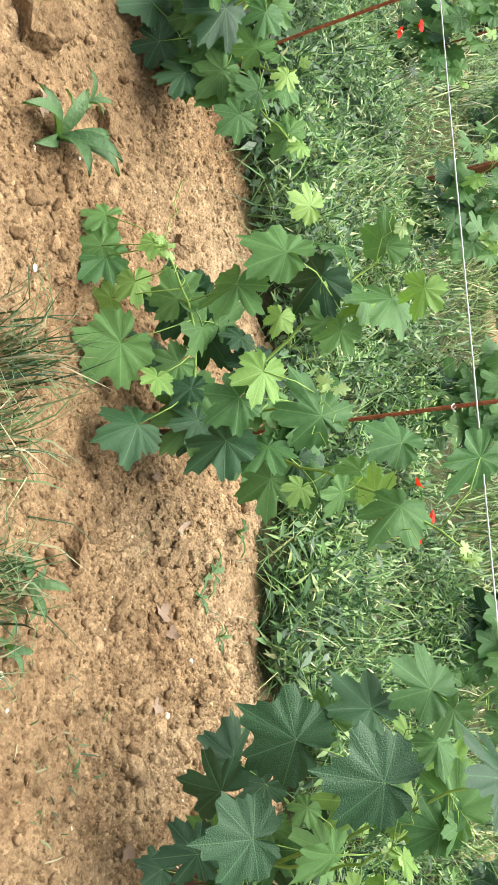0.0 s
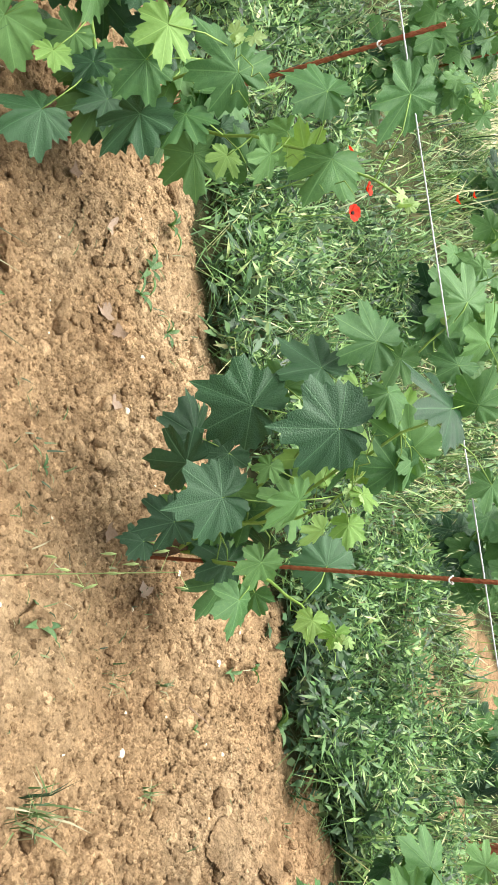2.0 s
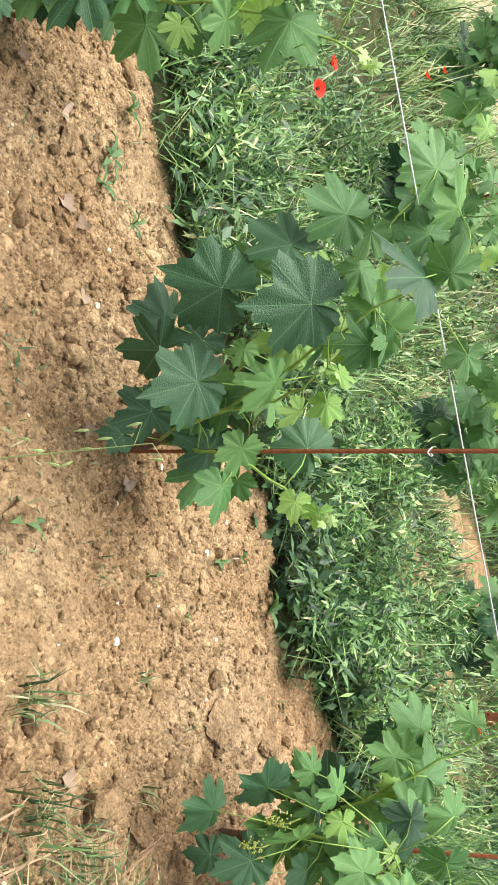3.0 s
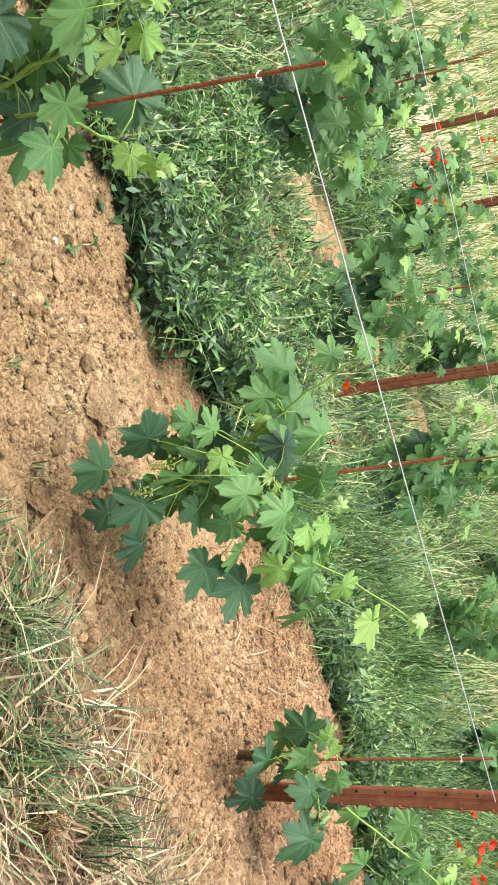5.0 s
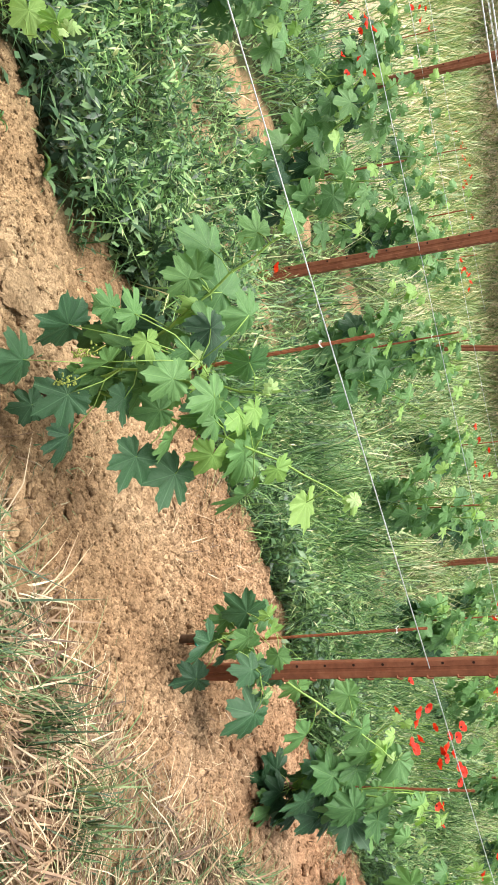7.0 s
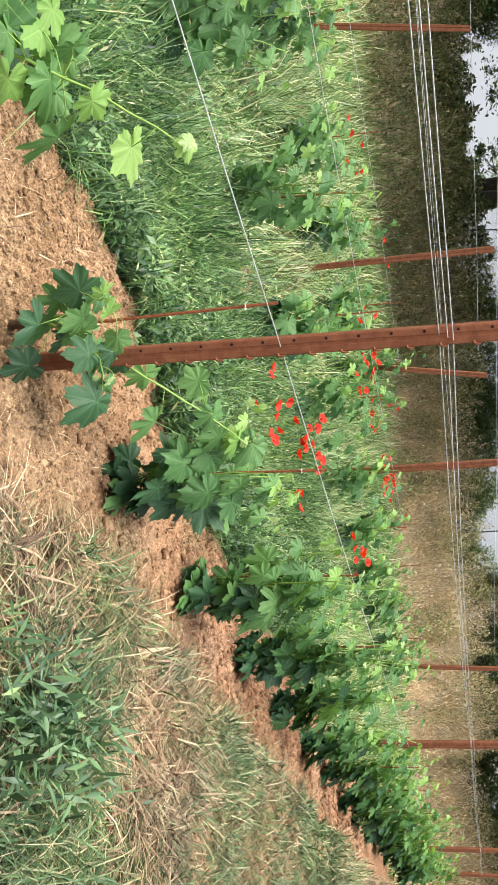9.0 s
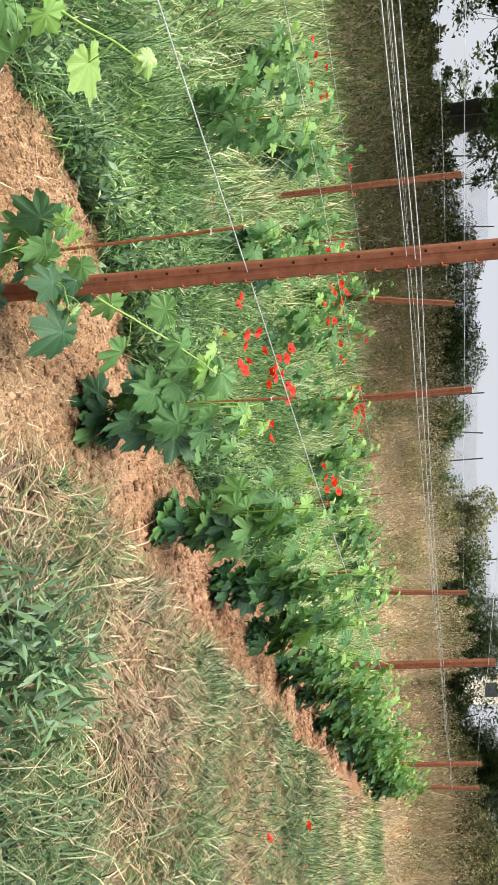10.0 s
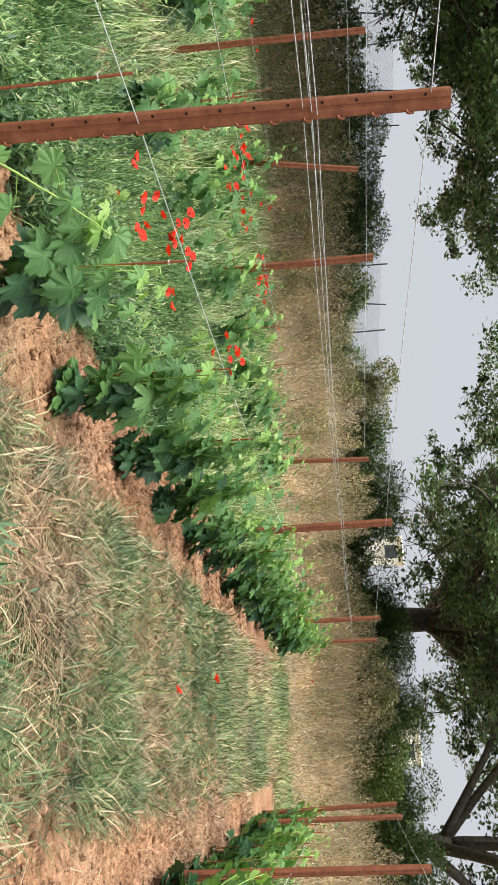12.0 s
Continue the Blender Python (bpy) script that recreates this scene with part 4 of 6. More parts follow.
def leaflets(rng, x, y, z, length, width, up=0.4):
    """Many small pointed leaves, folded along the middle: four corners and two faces each."""
    n = len(x)
    a, e = rng.uniform(0, math.tau, n), rng.normal(up * 0.6, 0.5, n)
    d = np.stack([np.cos(a) * np.cos(e), np.sin(a) * np.cos(e), np.sin(e)], -1)
    s = np.stack([-np.sin(a), np.cos(a), np.zeros(n)], -1)
    s = s + rng.normal(0, 0.35, (n, 3))
    s -= d * (s * d).sum(1, keepdims=True)
    s /= np.linalg.norm(s, axis=1, keepdims=True)
    p = np.stack([x, y, z], -1)
    length, width = np.broadcast_to(length, (n,))[:, None], np.broadcast_to(width, (n,))[:, None]
    v = np.empty((n, 4, 3))
    v[:, 0] = p
    v[:, 1] = p + d * length * 0.45 + s * width / 2 + np.array([0, 0, 0.12]) * width
    v[:, 2] = p + d * length
    v[:, 3] = p + d * length * 0.45 - s * width / 2 + np.array([0, 0, 0.12]) * width
    f = np.array([[0, 1, 2], [0, 2, 3]])
    return v.reshape(-1, 3), (np.arange(n)[:, None, None] * 4 + f).reshape(-1, 3)


def joined(name, chunks, material_, label, category, kind="stuff"):
    verts, faces, o = [], [], 0
    for v, f in chunks:
        verts.append(v)
        faces.append(f + o)
        o += len(v)
    me = array_mesh(name, np.concatenate(verts), np.concatenate(faces))
    return tagged(mesh_part(name, me, material_), label, category, kind=kind)


def scatter(rng, n, x0, x1, y0, y1, keep):
    x, y = rng.uniform(x0, x1, n), rng.uniform(y0, y1, n)
    k = rng.uniform(0, 1, n) < keep(x, y)
    return x[k], y[k]


def not_soil(x, y):
    return np.clip(1 - 1.15 * soil_mask(x, y), 0, 1)


def cover_height(x, y):
    """How tall the cover crop stands."""
    edge = np.clip(not_soil(x, y), 0, 1)
    return (0.17 + 0.09 * rough(x, y, 0.9, 91, 2) + 0.06 * rough(x, y, 3.1, 92, 2)) * (0.45 + 0.55 * edge)


def gaps(x, y):
    """Clumps with gaps between them."""
    return np.clip(0.62 + 1.5 * lattice(x * 5.5, y * 5.5, 95) + 0.7 * lattice(x * 1.7, y * 1.7, 96), 0.06, 1)


rng = np.random.RandomState(7)
# alley behind the first row: vetch and weeds towards the camera's start, oats and tall grass further on
leafy_part = lambda x, y: not_soil(x, y) * np.clip(0.75 - 0.55 * np.tanh((x + 0.9) / 0.35) * (x < 0.4) - 0.1 * (x > 0.4), 0.14, 1) * gaps(x, y)
grass_part = lambda x, y: not_soil(x, y) * np.clip(0.5 + 0.45 * np.tanh((x + 0.9) / 0.35), 0.26, 1) * (0.35 + 0.65 * gaps(x, y + 3))
x, y = scatter(rng, 215000, -9.2, 4.5, 0.2, 2.1, leafy_part)
top = np.maximum(cover_height(x, y) * (0.55 + 0.6 * gaps(x, y)), 0.03)
z = ground_height(x, y) + top * rng.uniform(0.05, 1.0, len(x)) ** 0.6
weeds = leaflets(rng, x, y, z, rng.uniform(0.028, 0.085, len(x)), rng.uniform(0.006, 0.017, len(x)), 0.5)
joined("cover_crop", [weeds], M_COVER, "dense dark green vetch and weeds between vine rows", "weeds")
x, y = scatter(rng, 52000, -6.3, 3.0, 0.2, 1.25, lambda x, y: not_soil(x, y) * np.clip(1.5 * soil_mask(x, y - 0.16) + 0.22 * gaps(x + 7, y), 0, 1) * np.clip(0.5 + 1.2 * lattice(x * 3.1, y * 3.1, 97), 0.1, 1))
broad = leaflets(rng, x, y, ground_height(x, y) + 0.16 * rng.uniform(0.03, 1, len(x)) ** 1.4, rng.uniform(0.035, 0.095, len(x)), rng.uniform(0.014, 0.032, len(x)), 0.5)
joined("broad_weeds", [broad], M_BROAD, "dark broad-leaved weeds along the edge of the hoed soil", "weeds")
x, y = scatter(rng, 112000, -9.2, 4.5, 0.2, 2.1, grass_part)
hgt = (cover_height(x, y) + 0.12 + 0.14 * np.clip((y - 1.2) / 0.5, 0, 1) * np.clip((x + 0.5) / 0.5, 0, 1)) * rng.uniform(0.5, 1.5, len(x))
tall = blades(rng, x, y, ground_height(x, y), hgt, rng.uniform(0.003, 0.0085, len(x)), 1.3, flat=rng.uniform(0, 0.95, len(x)), swath=0.6)
hx, hy = scatter(rng, 30000, -6.3, 4.5, 0.5, 2.0, lambda x, y: not_soil(x, y) * np.clip(0.45 + 0.9 * lattice(x * 1.6, y * 1.6, 53), 0.05, 1))
hz = ground_height(hx, hy) + (cover_height(hx, hy) + 0.08) * rng.uniform(0.75, 1.45, len(hx))
heads = leaflets(rng, hx, hy, hz, rng.uniform(0.022, 0.042, len(hx)), rng.uniform(0.003, 0.0058, len(hx)), -1.5)
joined("tall_grass", [tall], M_COVER, "tall green grass between the vine rows", "grass")
joined("oat_heads", [heads], M_MEADOW, "pale green drooping heads of wild oats", "grass")

# alleys further up
far_keep = lambda x, y: not_soil(x, y) * np.clip(1.15 - 0.05 * np.maximum(x, 0) - 0.02 * y, 0.3, 1) * (0.3 + 0.7 * gaps(x * 0.6, y * 0.6))
x, y = scatter(rng, 135000, -10, 15.0, 1.9, 10.0, far_keep)
hgt = (cover_height(x, y) + 0.10 + 0.17 * np.clip((y - 2.2) / 0.5, 0, 1) * np.maximum(np.clip(x / 0.5, 0, 1), np.clip((y - 3.3) / 0.4, 0, 1)) - 0.08 * (x < 0) * (y < 3.2)) * rng.uniform(0.5, 1.6, len(x)) * (0.85 + 0.35 * lattice(x * 2.2, y * 2.2, 98))
lay = rng.uniform(0, 0.8, len(x))
pale = lattice(x * 0.7, y * 1.1, 99) + rng.uniform(-0.7, 0.7, len(x)) + 0.04 * x > 0.1
sets = []
for pick in (pale, ~pale):
    sets.append(blades(rng, x[pick], y[pick], ground_height(x[pick], y[pick]), hgt[pick], rng.uniform(0.005, 0.012, int(pick.sum())), 1.2, flat=lay[pick], swath=0.5))
x, y = scatter(rng, 30000, 4.3, 15.0, 0.3, 2.1, lambda x, y: not_soil(x, y))
g2 = blades(rng, x, y, ground_height(x, y), 0.32 * rng.uniform(0.5, 1.5, len(x)), rng.uniform(0.005, 0.010, len(x)), 1.0, flat=rng.uniform(0, 0.7, len(x)))
joined("tall_grass", [sets[0], g2], M_MEADOW, "tall green and straw-pale grass further up the alleys", "grass")
joined("tall_grass", [sets[1]], M_COVER, "tall dark green grass further up the alleys", "grass")
x, y = scatter(rng, 140000, -10, 10.0, 2.0, 7.5, lambda x, y: far_keep(x, y) * np.clip(0.45 + 0.8 * lattice(x * 0.6, y * 0.9, 33), 0, 1))
w2 = leaflets(rng, x, y, ground_height(x, y) + np.maximum(cover_height(x, y) * 1.3, 0.04) * rng.uniform(0.1, 1, len(x)), rng.uniform(0.03, 0.08, len(x)), rng.uniform(0.01, 0.022, len(x)))
joined("cover_crop", [w2], M_COVER, "dark green weeds further up between vine rows", "weeds")

# meadow beyond the rows
x, y = scatter(rng, 42000, -8, 12, 7.5, 19, lambda x, y: 0.9 + 0 * x)
m0 = blades(rng, x, y, back_z(x, y), rng.uniform(0.15, 0.5, len(x)) * (1 + 0.45 * np.clip((np.hypot(x + 2, y + 1.8) - 11) / 3, 0, 1)), rng.uniform(0.010, 0.022, len(x)), 0.9, flat=rng.uniform(0, 0.6, len(x)))
x, y = scatter(rng, 46000, 11.5, 20.5, -9, 16, lambda x, y: np.clip(1.2 - (x - 11.5) / 14, 0.2, 1))
m1 = blades(rng, x, y, base_height(x, y), rng.uniform(0.06, 0.28, len(x)) * (1 + 1.2 * np.clip((y - 3) / 4, 0, 1)), rng.uniform(0.008, 0.018, len(x)), 1.2, flat=rng.uniform(0, 1.0, len(x)))
joined("meadow_grass", [m0, m1], M_MEADOW, "bright green meadow grass beyond the vine rows", "grass")

# alley on the camera's side: mown grass and straw lying flat in patches on reddish soil, with green tufts
alley = lambda x, y: not_soil(x, y) * np.clip((x + 2.0) / 2.2, 0, 1)
def heap(x, y):
    """Where the cut grass lies thickest."""
    return np.exp(-((x - 0.3) / 0.42) ** 2 - ((y + 0.60) / 0.19) ** 2) + np.exp(-((x + 0.72) / 0.30) ** 2 - ((y + 0.80) / 0.16) ** 2) + 0.8 * np.exp(-((x - 1.6) / 0.5) ** 2 - ((y + 1.45) / 0.22) ** 2)


green_patch = lambda x, y: np.clip((y + 2.25) / 0.4, 0, 1) * (1 - 0.85 * np.clip(heap(x, y), 0, 1)) * np.clip(0.30 + 1.3 * lattice(x * 1.4, y * 1.8, 61) + 0.4 * lattice(x * 4, y * 4, 63), 0.05, 1)
x, y = scatter(rng, 110000, -3.5, 7.5, -2.5, -0.25, lambda x, y: alley(x, y) * np.maximum(green_patch(x, y), np.clip((x - 2) / 3, 0, 0.2)))
lying = blades(rng, x, y, ground_height(x, y) + rng.uniform(0.0, 0.02, len(x)), rng.uniform(0.07, 0.28, len(x)), rng.uniform(0.0025, 0.0065, len(x)) * (1 + 0.12 * np.maximum(x, 0)), 1.3, swath=0.55, flat=rng.uniform(0.55, 1.45, len(x)) + 0.25 * np.clip(x - 1, 0, 1))
x, y = scatter(rng, 46000, 6.5, 14.5, -2.6, -0.3, lambda x, y: not_soil(x, y) * np.clip(0.8 + 0.6 * lattice(x * 0.5, y * 1.6, 60), 0.4, 1))
tone = lattice(x * 0.45, y * 1.3, 67) + 0.6 * lattice(x * 1.6, y * 2.6, 68) + rng.uniform(-0.6, 0.6, len(x))
far_sets = []
for pick in (tone < -0.15, (tone >= -0.15) & (tone < 0.3), tone >= 0.3):
    q = int(pick.sum())
    far_sets.append(blades(rng, x[pick], y[pick], ground_height(x[pick], y[pick]), rng.uniform(0.05, 0.24, q), rng.uniform(0.004, 0.011, q), 1.2, flat=rng.uniform(0.2, 1.4, q), swath=0.4))
x, y = scatter(rng, 42000, -2.1, 4.2, -2.3, -0.3, lambda x, y: alley(x, y) * np.clip(green_patch(x, y) + 0.1, 0.1, 0.9))
blue = blades(rng, x, y, ground_height(x, y) + rng.uniform(0.0, 0.04, len(x)), rng.uniform(0.08, 0.3, len(x)), rng.uniform(0.003, 0.0075, len(x)), 1.0, swath=0.6, flat=rng.uniform(0.7, 1.45, len(x)))
joined("alley_grass", [lying, far_sets[0], blue], M_GRASS, "trampled green grass in the mown alley", "grass")
joined("alley_grass", [far_sets[1]], M_MEADOW, "yellow-green mown grass further up the alley", "grass")
straw_patch = lambda x, y: np.clip(1.1 * heap(x, y) + 0.26 + 1.3 * lattice(x * 1.1 + 4, y * 1.3, 62) + 0.4 * lattice(x * 3.7, y * 3.7, 65), 0.05, 1)
x, y = scatter(rng, 46000, -3.0, 9.0, -3.3, -0.3, lambda x, y: np.clip(alley(x, y) + 0.7 * (y < -1.9), 0, 1) * straw_patch(x, y))
straw = blades(rng, x, y, ground_height(x, y) + rng.uniform(0.004, 0.05, len(x)), rng.uniform(0.06, 0.30, len(x)), rng.uniform(0.003, 0.0078, len(x)), 0.6, swath=0.75, flat=rng.uniform(1.15, 1.5, len(x)))
x, y = scatter(rng, 16000, -2.6, 6.0, -0.9, 0.75, lambda x, y: soil_mask(x, y) * np.clip(-0.12 + 1.1 * lattice(x * 2.4, y * 2.4, 64) + 0.30 * np.clip(x + 0.9, 0, 1), 0.01, 1))
bits = blades(rng, x, y, ground_height(x, y) + 0.012, rng.uniform(0.02, 0.13, len(x)), rng.uniform(0.0018, 0.0045, len(x)), 0.3, flat=rng.uniform(1.3, 1.55, len(x)))
x, y = scatter(rng, 42000, -2.1, 4.2, -2.3, -0.3, lambda x, y: alley(x, y) * np.clip(straw_patch(x, y) + 0.12, 0.12, 0.9))
mat = blades(rng, x, y, ground_height(x, y) + rng.uniform(0.002, 0.035, len(x)), rng.uniform(0.06, 0.28, len(x)), rng.uniform(0.003, 0.0085, len(x)), 0.8, swath=0.7, flat=rng.uniform(0.95, 1.5, len(x)))
joined("cut_straw", [straw, bits, far_sets[2], mat], M_STRAW, "pale cut straw lying on the soil", "straw")
x, y = scatter(rng, 9000, -0.4, 1.6, -1.55, -0.5, lambda x, y: alley(x, y) * np.exp(-(((x - 0.38) / 0.30) ** 2 + ((y + 1.08) / 0.17) ** 2)))
tuft = leaflets(rng, x, y, ground_height(x, y) + rng.uniform(0.0, 0.18, len(x)), rng.uniform(0.05, 0.13, len(x)), rng.uniform(0.010, 0.024, len(x)), 0.8)
x, y = scatter(rng, 14000, 0.8, 9.5, -1.9, -0.5, lambda x, y: alley(x, y) * np.clip(1.9 * lattice(x * 0.9, y * 1.6, 66) + 0.5 * lattice(x * 3, y * 3, 69) - 0.55, 0, 1))
tuft2 = blades(rng, x, y, ground_height(x, y), rng.uniform(0.08, 0.24, len(x)), rng.uniform(0.003, 0.007, len(x)), 1.4, flat=rng.uniform(0, 0.9, len(x)))
joined("weed_tufts", [tuft, tuft2], M_BROAD, "dark green weed tufts growing in the mown alley", "weeds")


def clod_shape(seed, level):
    """An angular crumbly lump: a ball broken off along random planes, then pitted."""
    rng = random.Random(seed * 7 + 1)
    planes = [(Vector((rng.gauss(0, 1), rng.gauss(0, 1), rng.gauss(0, 1))).normalized(), rng.uniform(0.42, 0.8)) for k in range(9)]
    bm = bmesh.new()
    if level:
        bmesh.ops.create_icosphere(bm, subdivisions=level, radius=1.0)
    else:
        c = [bm.verts.new(v) for v in ((1.1, 0.2, -0.5), (-0.2, 1.1, -0.5), (-1.1, -0.2, -0.5), (0.2, -1.1, -0.5), (0.35, 0.25, 1), (-0.4, -0.2, 0.9))]
        for f in ((0, 1, 4), (1, 5, 4), (1, 2, 5), (2, 3, 5), (3, 4, 5), (3, 0, 4)):
            bm.faces.new([c[i] for i in f])
    for v in bm.verts:
        for n, d in planes if level else ():
            over = v.co.dot(n) - d
            if over > 0:
                v.co -= n * over
        p = v.co * 2.0 + Vector((seed * 3.7, seed, 0))
        v.co *= 1.15 + (0.16 if level else 0.7) * noise.noise(p) + 0.16 * abs(noise.noise(p * 2.6)) + 0.10 * noise.noise(p * 5)
        v.co.z *= 0.75
    me = bpy.data.meshes.new("clod")
    bm.to_mesh(me)
    bm.free()
    return me


def many_clods():
    rng = np.random.RandomState(3)
    chunks = []
    for count, lo, hi, level, box_ in ((1500, 0.008, 0.030, 2, (-5.2, 2.4, -0.95, 0.85)), (16000, 0.003, 0.013, 1, (-5.0, 1.4, -0.9, 0.9)), (110000, 0.0024, 0.0080, 0, (-4.9, 1.2, -0.9, 0.9)), (26000, 0.003, 0.012, 0, (-2.6, 5.0, -2.4, -0.4)), (15000, 0.004, 0.014, 0, (0.9, 6.0, -0.7, 0.5)), (4600, 0.006, 0.034, 1, (0.6, 9.0, -0.75, 0.6)), (2600, 0.01, 0.035, 1, (-0.5, 8.0, -3.1, -0.6)), (16000, 0.004, 0.02, 0, (1.0, 9.0, -3.2, -1.8)), (500, 0.015, 0.035, 1, (-4.0, 3.0, 1.7, 2.6))):
        shapes = [clod_shape(s, level) for s in range(6)]
        clump = lambda x, y: np.maximum(soil_mask(x, y), 0.35 * (y < -0.6)) * np.clip(0.6 + 0.8 * lattice(x * 2.3, y * 2.3, 77), 0.3, 1)
        x, y = scatter(rng, count * 2, *box_, clump)
        x, y = x[:count], y[:count]
        z = ground_height(x, y)
        size = lo + (hi - lo) * rng.uniform(0, 1, len(x)) ** 2.3
        pick = rng.randint(0, 6, len(x))
        for s, me in enumerate(shapes):
            k = np.where(pick == s)[0]
            if not len(k):
                continue
            v0 = np.empty(len(me.vertices) * 3)
            me.vertices.foreach_get("co", v0)
            v0 = v0.reshape(-1, 3)
            f0 = np.empty(len(me.polygons) * 3, int)
            me.polygons.foreach_get("vertices", f0)
            f0 = f0.reshape(-1, 3)
            a = rng.uniform(0, math.tau, len(k))
            c, si = np.cos(a)[:, None], np.sin(a)[:, None]
            st = rng.uniform(0.6, 1.4, (len(k), 3))
            vx = v0[None] * st[:, None] * size[k][:, None, None]
            v = np.stack([vx[..., 0] * c - vx[..., 1] * si, vx[..., 0] * si + vx[..., 1] * c, vx[..., 2]], -1)
            v += np.stack([x[k], y[k], z[k] + size[k] * 0.05], -1)[:, None]
            chunks.append((v.reshape(-1, 3), (np.arange(len(k))[:, None, None] * len(v0) + f0).reshape(-1, 3)))
        for me in shapes:
            bpy.data.meshes.remove(me)
    return joined("soil_crumbs", chunks, M_CLOD, "loose ochre clods and crumbs on the hoed strips", "soil")


many_clods()
# the largest clods, one by one
CLODS = [clod_shape(20 + s, 4) for s in range(5)]
for me in CLODS:
    me.materials.append(M_CLOD)
big_ones = [(-4.35, -0.51, 0.11), (-4.2, -0.24, 0.05), (-3.07, -0.33, 0.05), (-3.1, 0.10, 0.04), (-1.52, 0.13, 0.065), (-1.65, -0.43, 0.07), (-1.5, -0.3, 0.05), (-1.35, 0.35, 0.05), (-2.3, -0.43, 0.045), (-1.25, 0.6, 0.045), (-4.05, 0.15, 0.05), (-2.75, 0.2, 0.035), (-1.05, -0.5, 0.055), (-0.6, -0.62, 0.05), (0.4, -0.4, 0.04), (1.15, -0.45, 0.05)]
for k, (x, y, s) in enumerate(big_ones):
    o = mesh_part("soil_clod", CLODS[k % 5], None)
    o.matrix_basis = pose(x, y, gz(x, y) + 0.1 * s, random.uniform(-20, 20), random.uniform(-20, 20), random.uniform(0, 360)) @ Matrix.Diagonal((s, s * random.uniform(0.7, 1), s * 0.8, 1))
    tagged(o, "large crumbly clod of dry ochre soil", "clod", group="large clods on the hoed strip")


# weeds standing alone
def lance_leaf():
    v, f = [], []
    for k in range(6):
        u = k / 5
        w = 0.13 * math.sin(math.pi * min(0.08 + 0.92 * u, 1)) ** 0.8
        lift = 0.45 * math.sin(u * 2.0) - 0.25 * u * u
        v += [(-w, u, lift + 0.06), (0, u, lift), (w, u, lift + 0.06)]
    for k in range(5):
        for s in (0, 1):
            f.append((3 * k + s, 3 * k + s + 1, 3 * k + s + 4, 3 * k + s + 3))
    me = array_mesh("weed_leaf", v, f)
    me.shade_smooth()
    return me


M_WEED = leafy("weed_leaf", (0.05, 0.12, 0.045), (0.13, 0.22, 0.09), veins=False, trans=0.25, gloss=0.5)
LANCE = lance_leaf()
LANCE.materials.append(M_WEED)


def weed_plant(x, y, size, leaves, seed, label="small grey-green weed rosette growing on dry soil"):
    rng = random.Random(seed)
    w = new("weed_plant")
    w.matrix_basis = pose(x, y, gz(x, y) + 0.004)
    tagged(w, label, "weed", group="weeds on the hoed strip")
    for k in range(leaves):
        o = mesh_part("leaf", LANCE, None, w)
        s = size * rng.uniform(0.5, 1.1)
        o.matrix_basis = pose(0, 0, 0, rng.uniform(-10, 35), rng.uniform(-20, 20), 360 * k / leaves + rng.uniform(-25, 25)) @ Matrix.Diagonal((s, s, s, 1))
    return w


for k, (x, y, s, n) in enumerate(((-4.07, -0.42, 0.17, 9), (-4.25, -0.30, 0.08, 5), (-3.07, 0.24, 0.08, 7), (-3.0, 0.18, 0.06, 5), (-2.9, 0.30, 0.06, 5), (-3.2, 0.36, 0.07, 5), (-1.70, 0.50, 0.07, 8), (-1.93, 0.31, 0.06, 5), (-2.29, -0.43, 0.07, 4),
                              (-2.97, -0.48, 0.10, 7), (-2.85, -0.52, 0.07, 5), (-1.85, 0.1, 0.04, 5), (-2.6, -0.3, 0.03, 4), (-1.9, 0.42, 0.05, 6), (-3.95, 0.05, 0.05, 5), (-3.6, 0.2, 0.06, 6), (-2.65, 0.33, 0.05, 5))):
    weed_plant(x, y, s, n, 500 + k)


def grass_tuft(x, y, size, count, seed):
    r = np.random.RandomState(seed)
    px, py = x + r.normal(0, size * 0.22, count), y + r.normal(0, size * 0.22, count)
    v, f = blades(r, px, py, ground_height(px, py), size * r.uniform(0.5, 1.2, count), r.uniform(0.003, 0.006, count), 1.5)
    me = array_mesh("grass_tuft", v, f)
    return tagged(mesh_part("grass_tuft", me, M_GRASS), "tuft of thin green grass on dry soil", "grass", group="grass tufts on the hoed strip")


for k, (x, y, s, n) in enumerate(((-3.44, -0.56, 0.22, 120), (-3.25, -0.62, 0.2, 90), (-2.97, -0.60, 0.2, 110), (-2.8, -0.66, 0.16, 80), (-3.75, 0.22, 0.10, 25), (-1.75, -0.62, 0.16, 60), (-1.6, -0.55, 0.14, 50), (-1.95, -0.55, 0.12, 40), (-2.1, -0.2, 0.07, 12), (-1.8, -0.15, 0.06, 12), (-1.55, -0.25, 0.07, 14), (-2.0, 0.0, 0.05, 10), (-1.35, -0.6, 0.2, 90), (-1.1, -0.75, 0.24, 140), (-0.8, -0.7, 0.22, 120), (-0.5, -0.8, 0.25, 120))):
    grass_tuft(x, y, s, n, 600 + k)


# the torn-out root clump of a dead grass tussock
r = np.random.RandomState(77)
px, py = -0.93 + r.normal(0, 0.028, 420), -0.80 + r.normal(0, 0.028, 420)
v, f = blades(r, px, py, ground_height(px, py) + 0.02, r.uniform(0.03, 0.10, 420), r.uniform(0.0018, 0.004, 420), 0.9, flat=r.uniform(0.2, 1.3, 420))
tagged(mesh_part("root_clump", array_mesh("root_clump", v, f), M_ROOT), "torn-out brown root clump of dead grass", "grass")

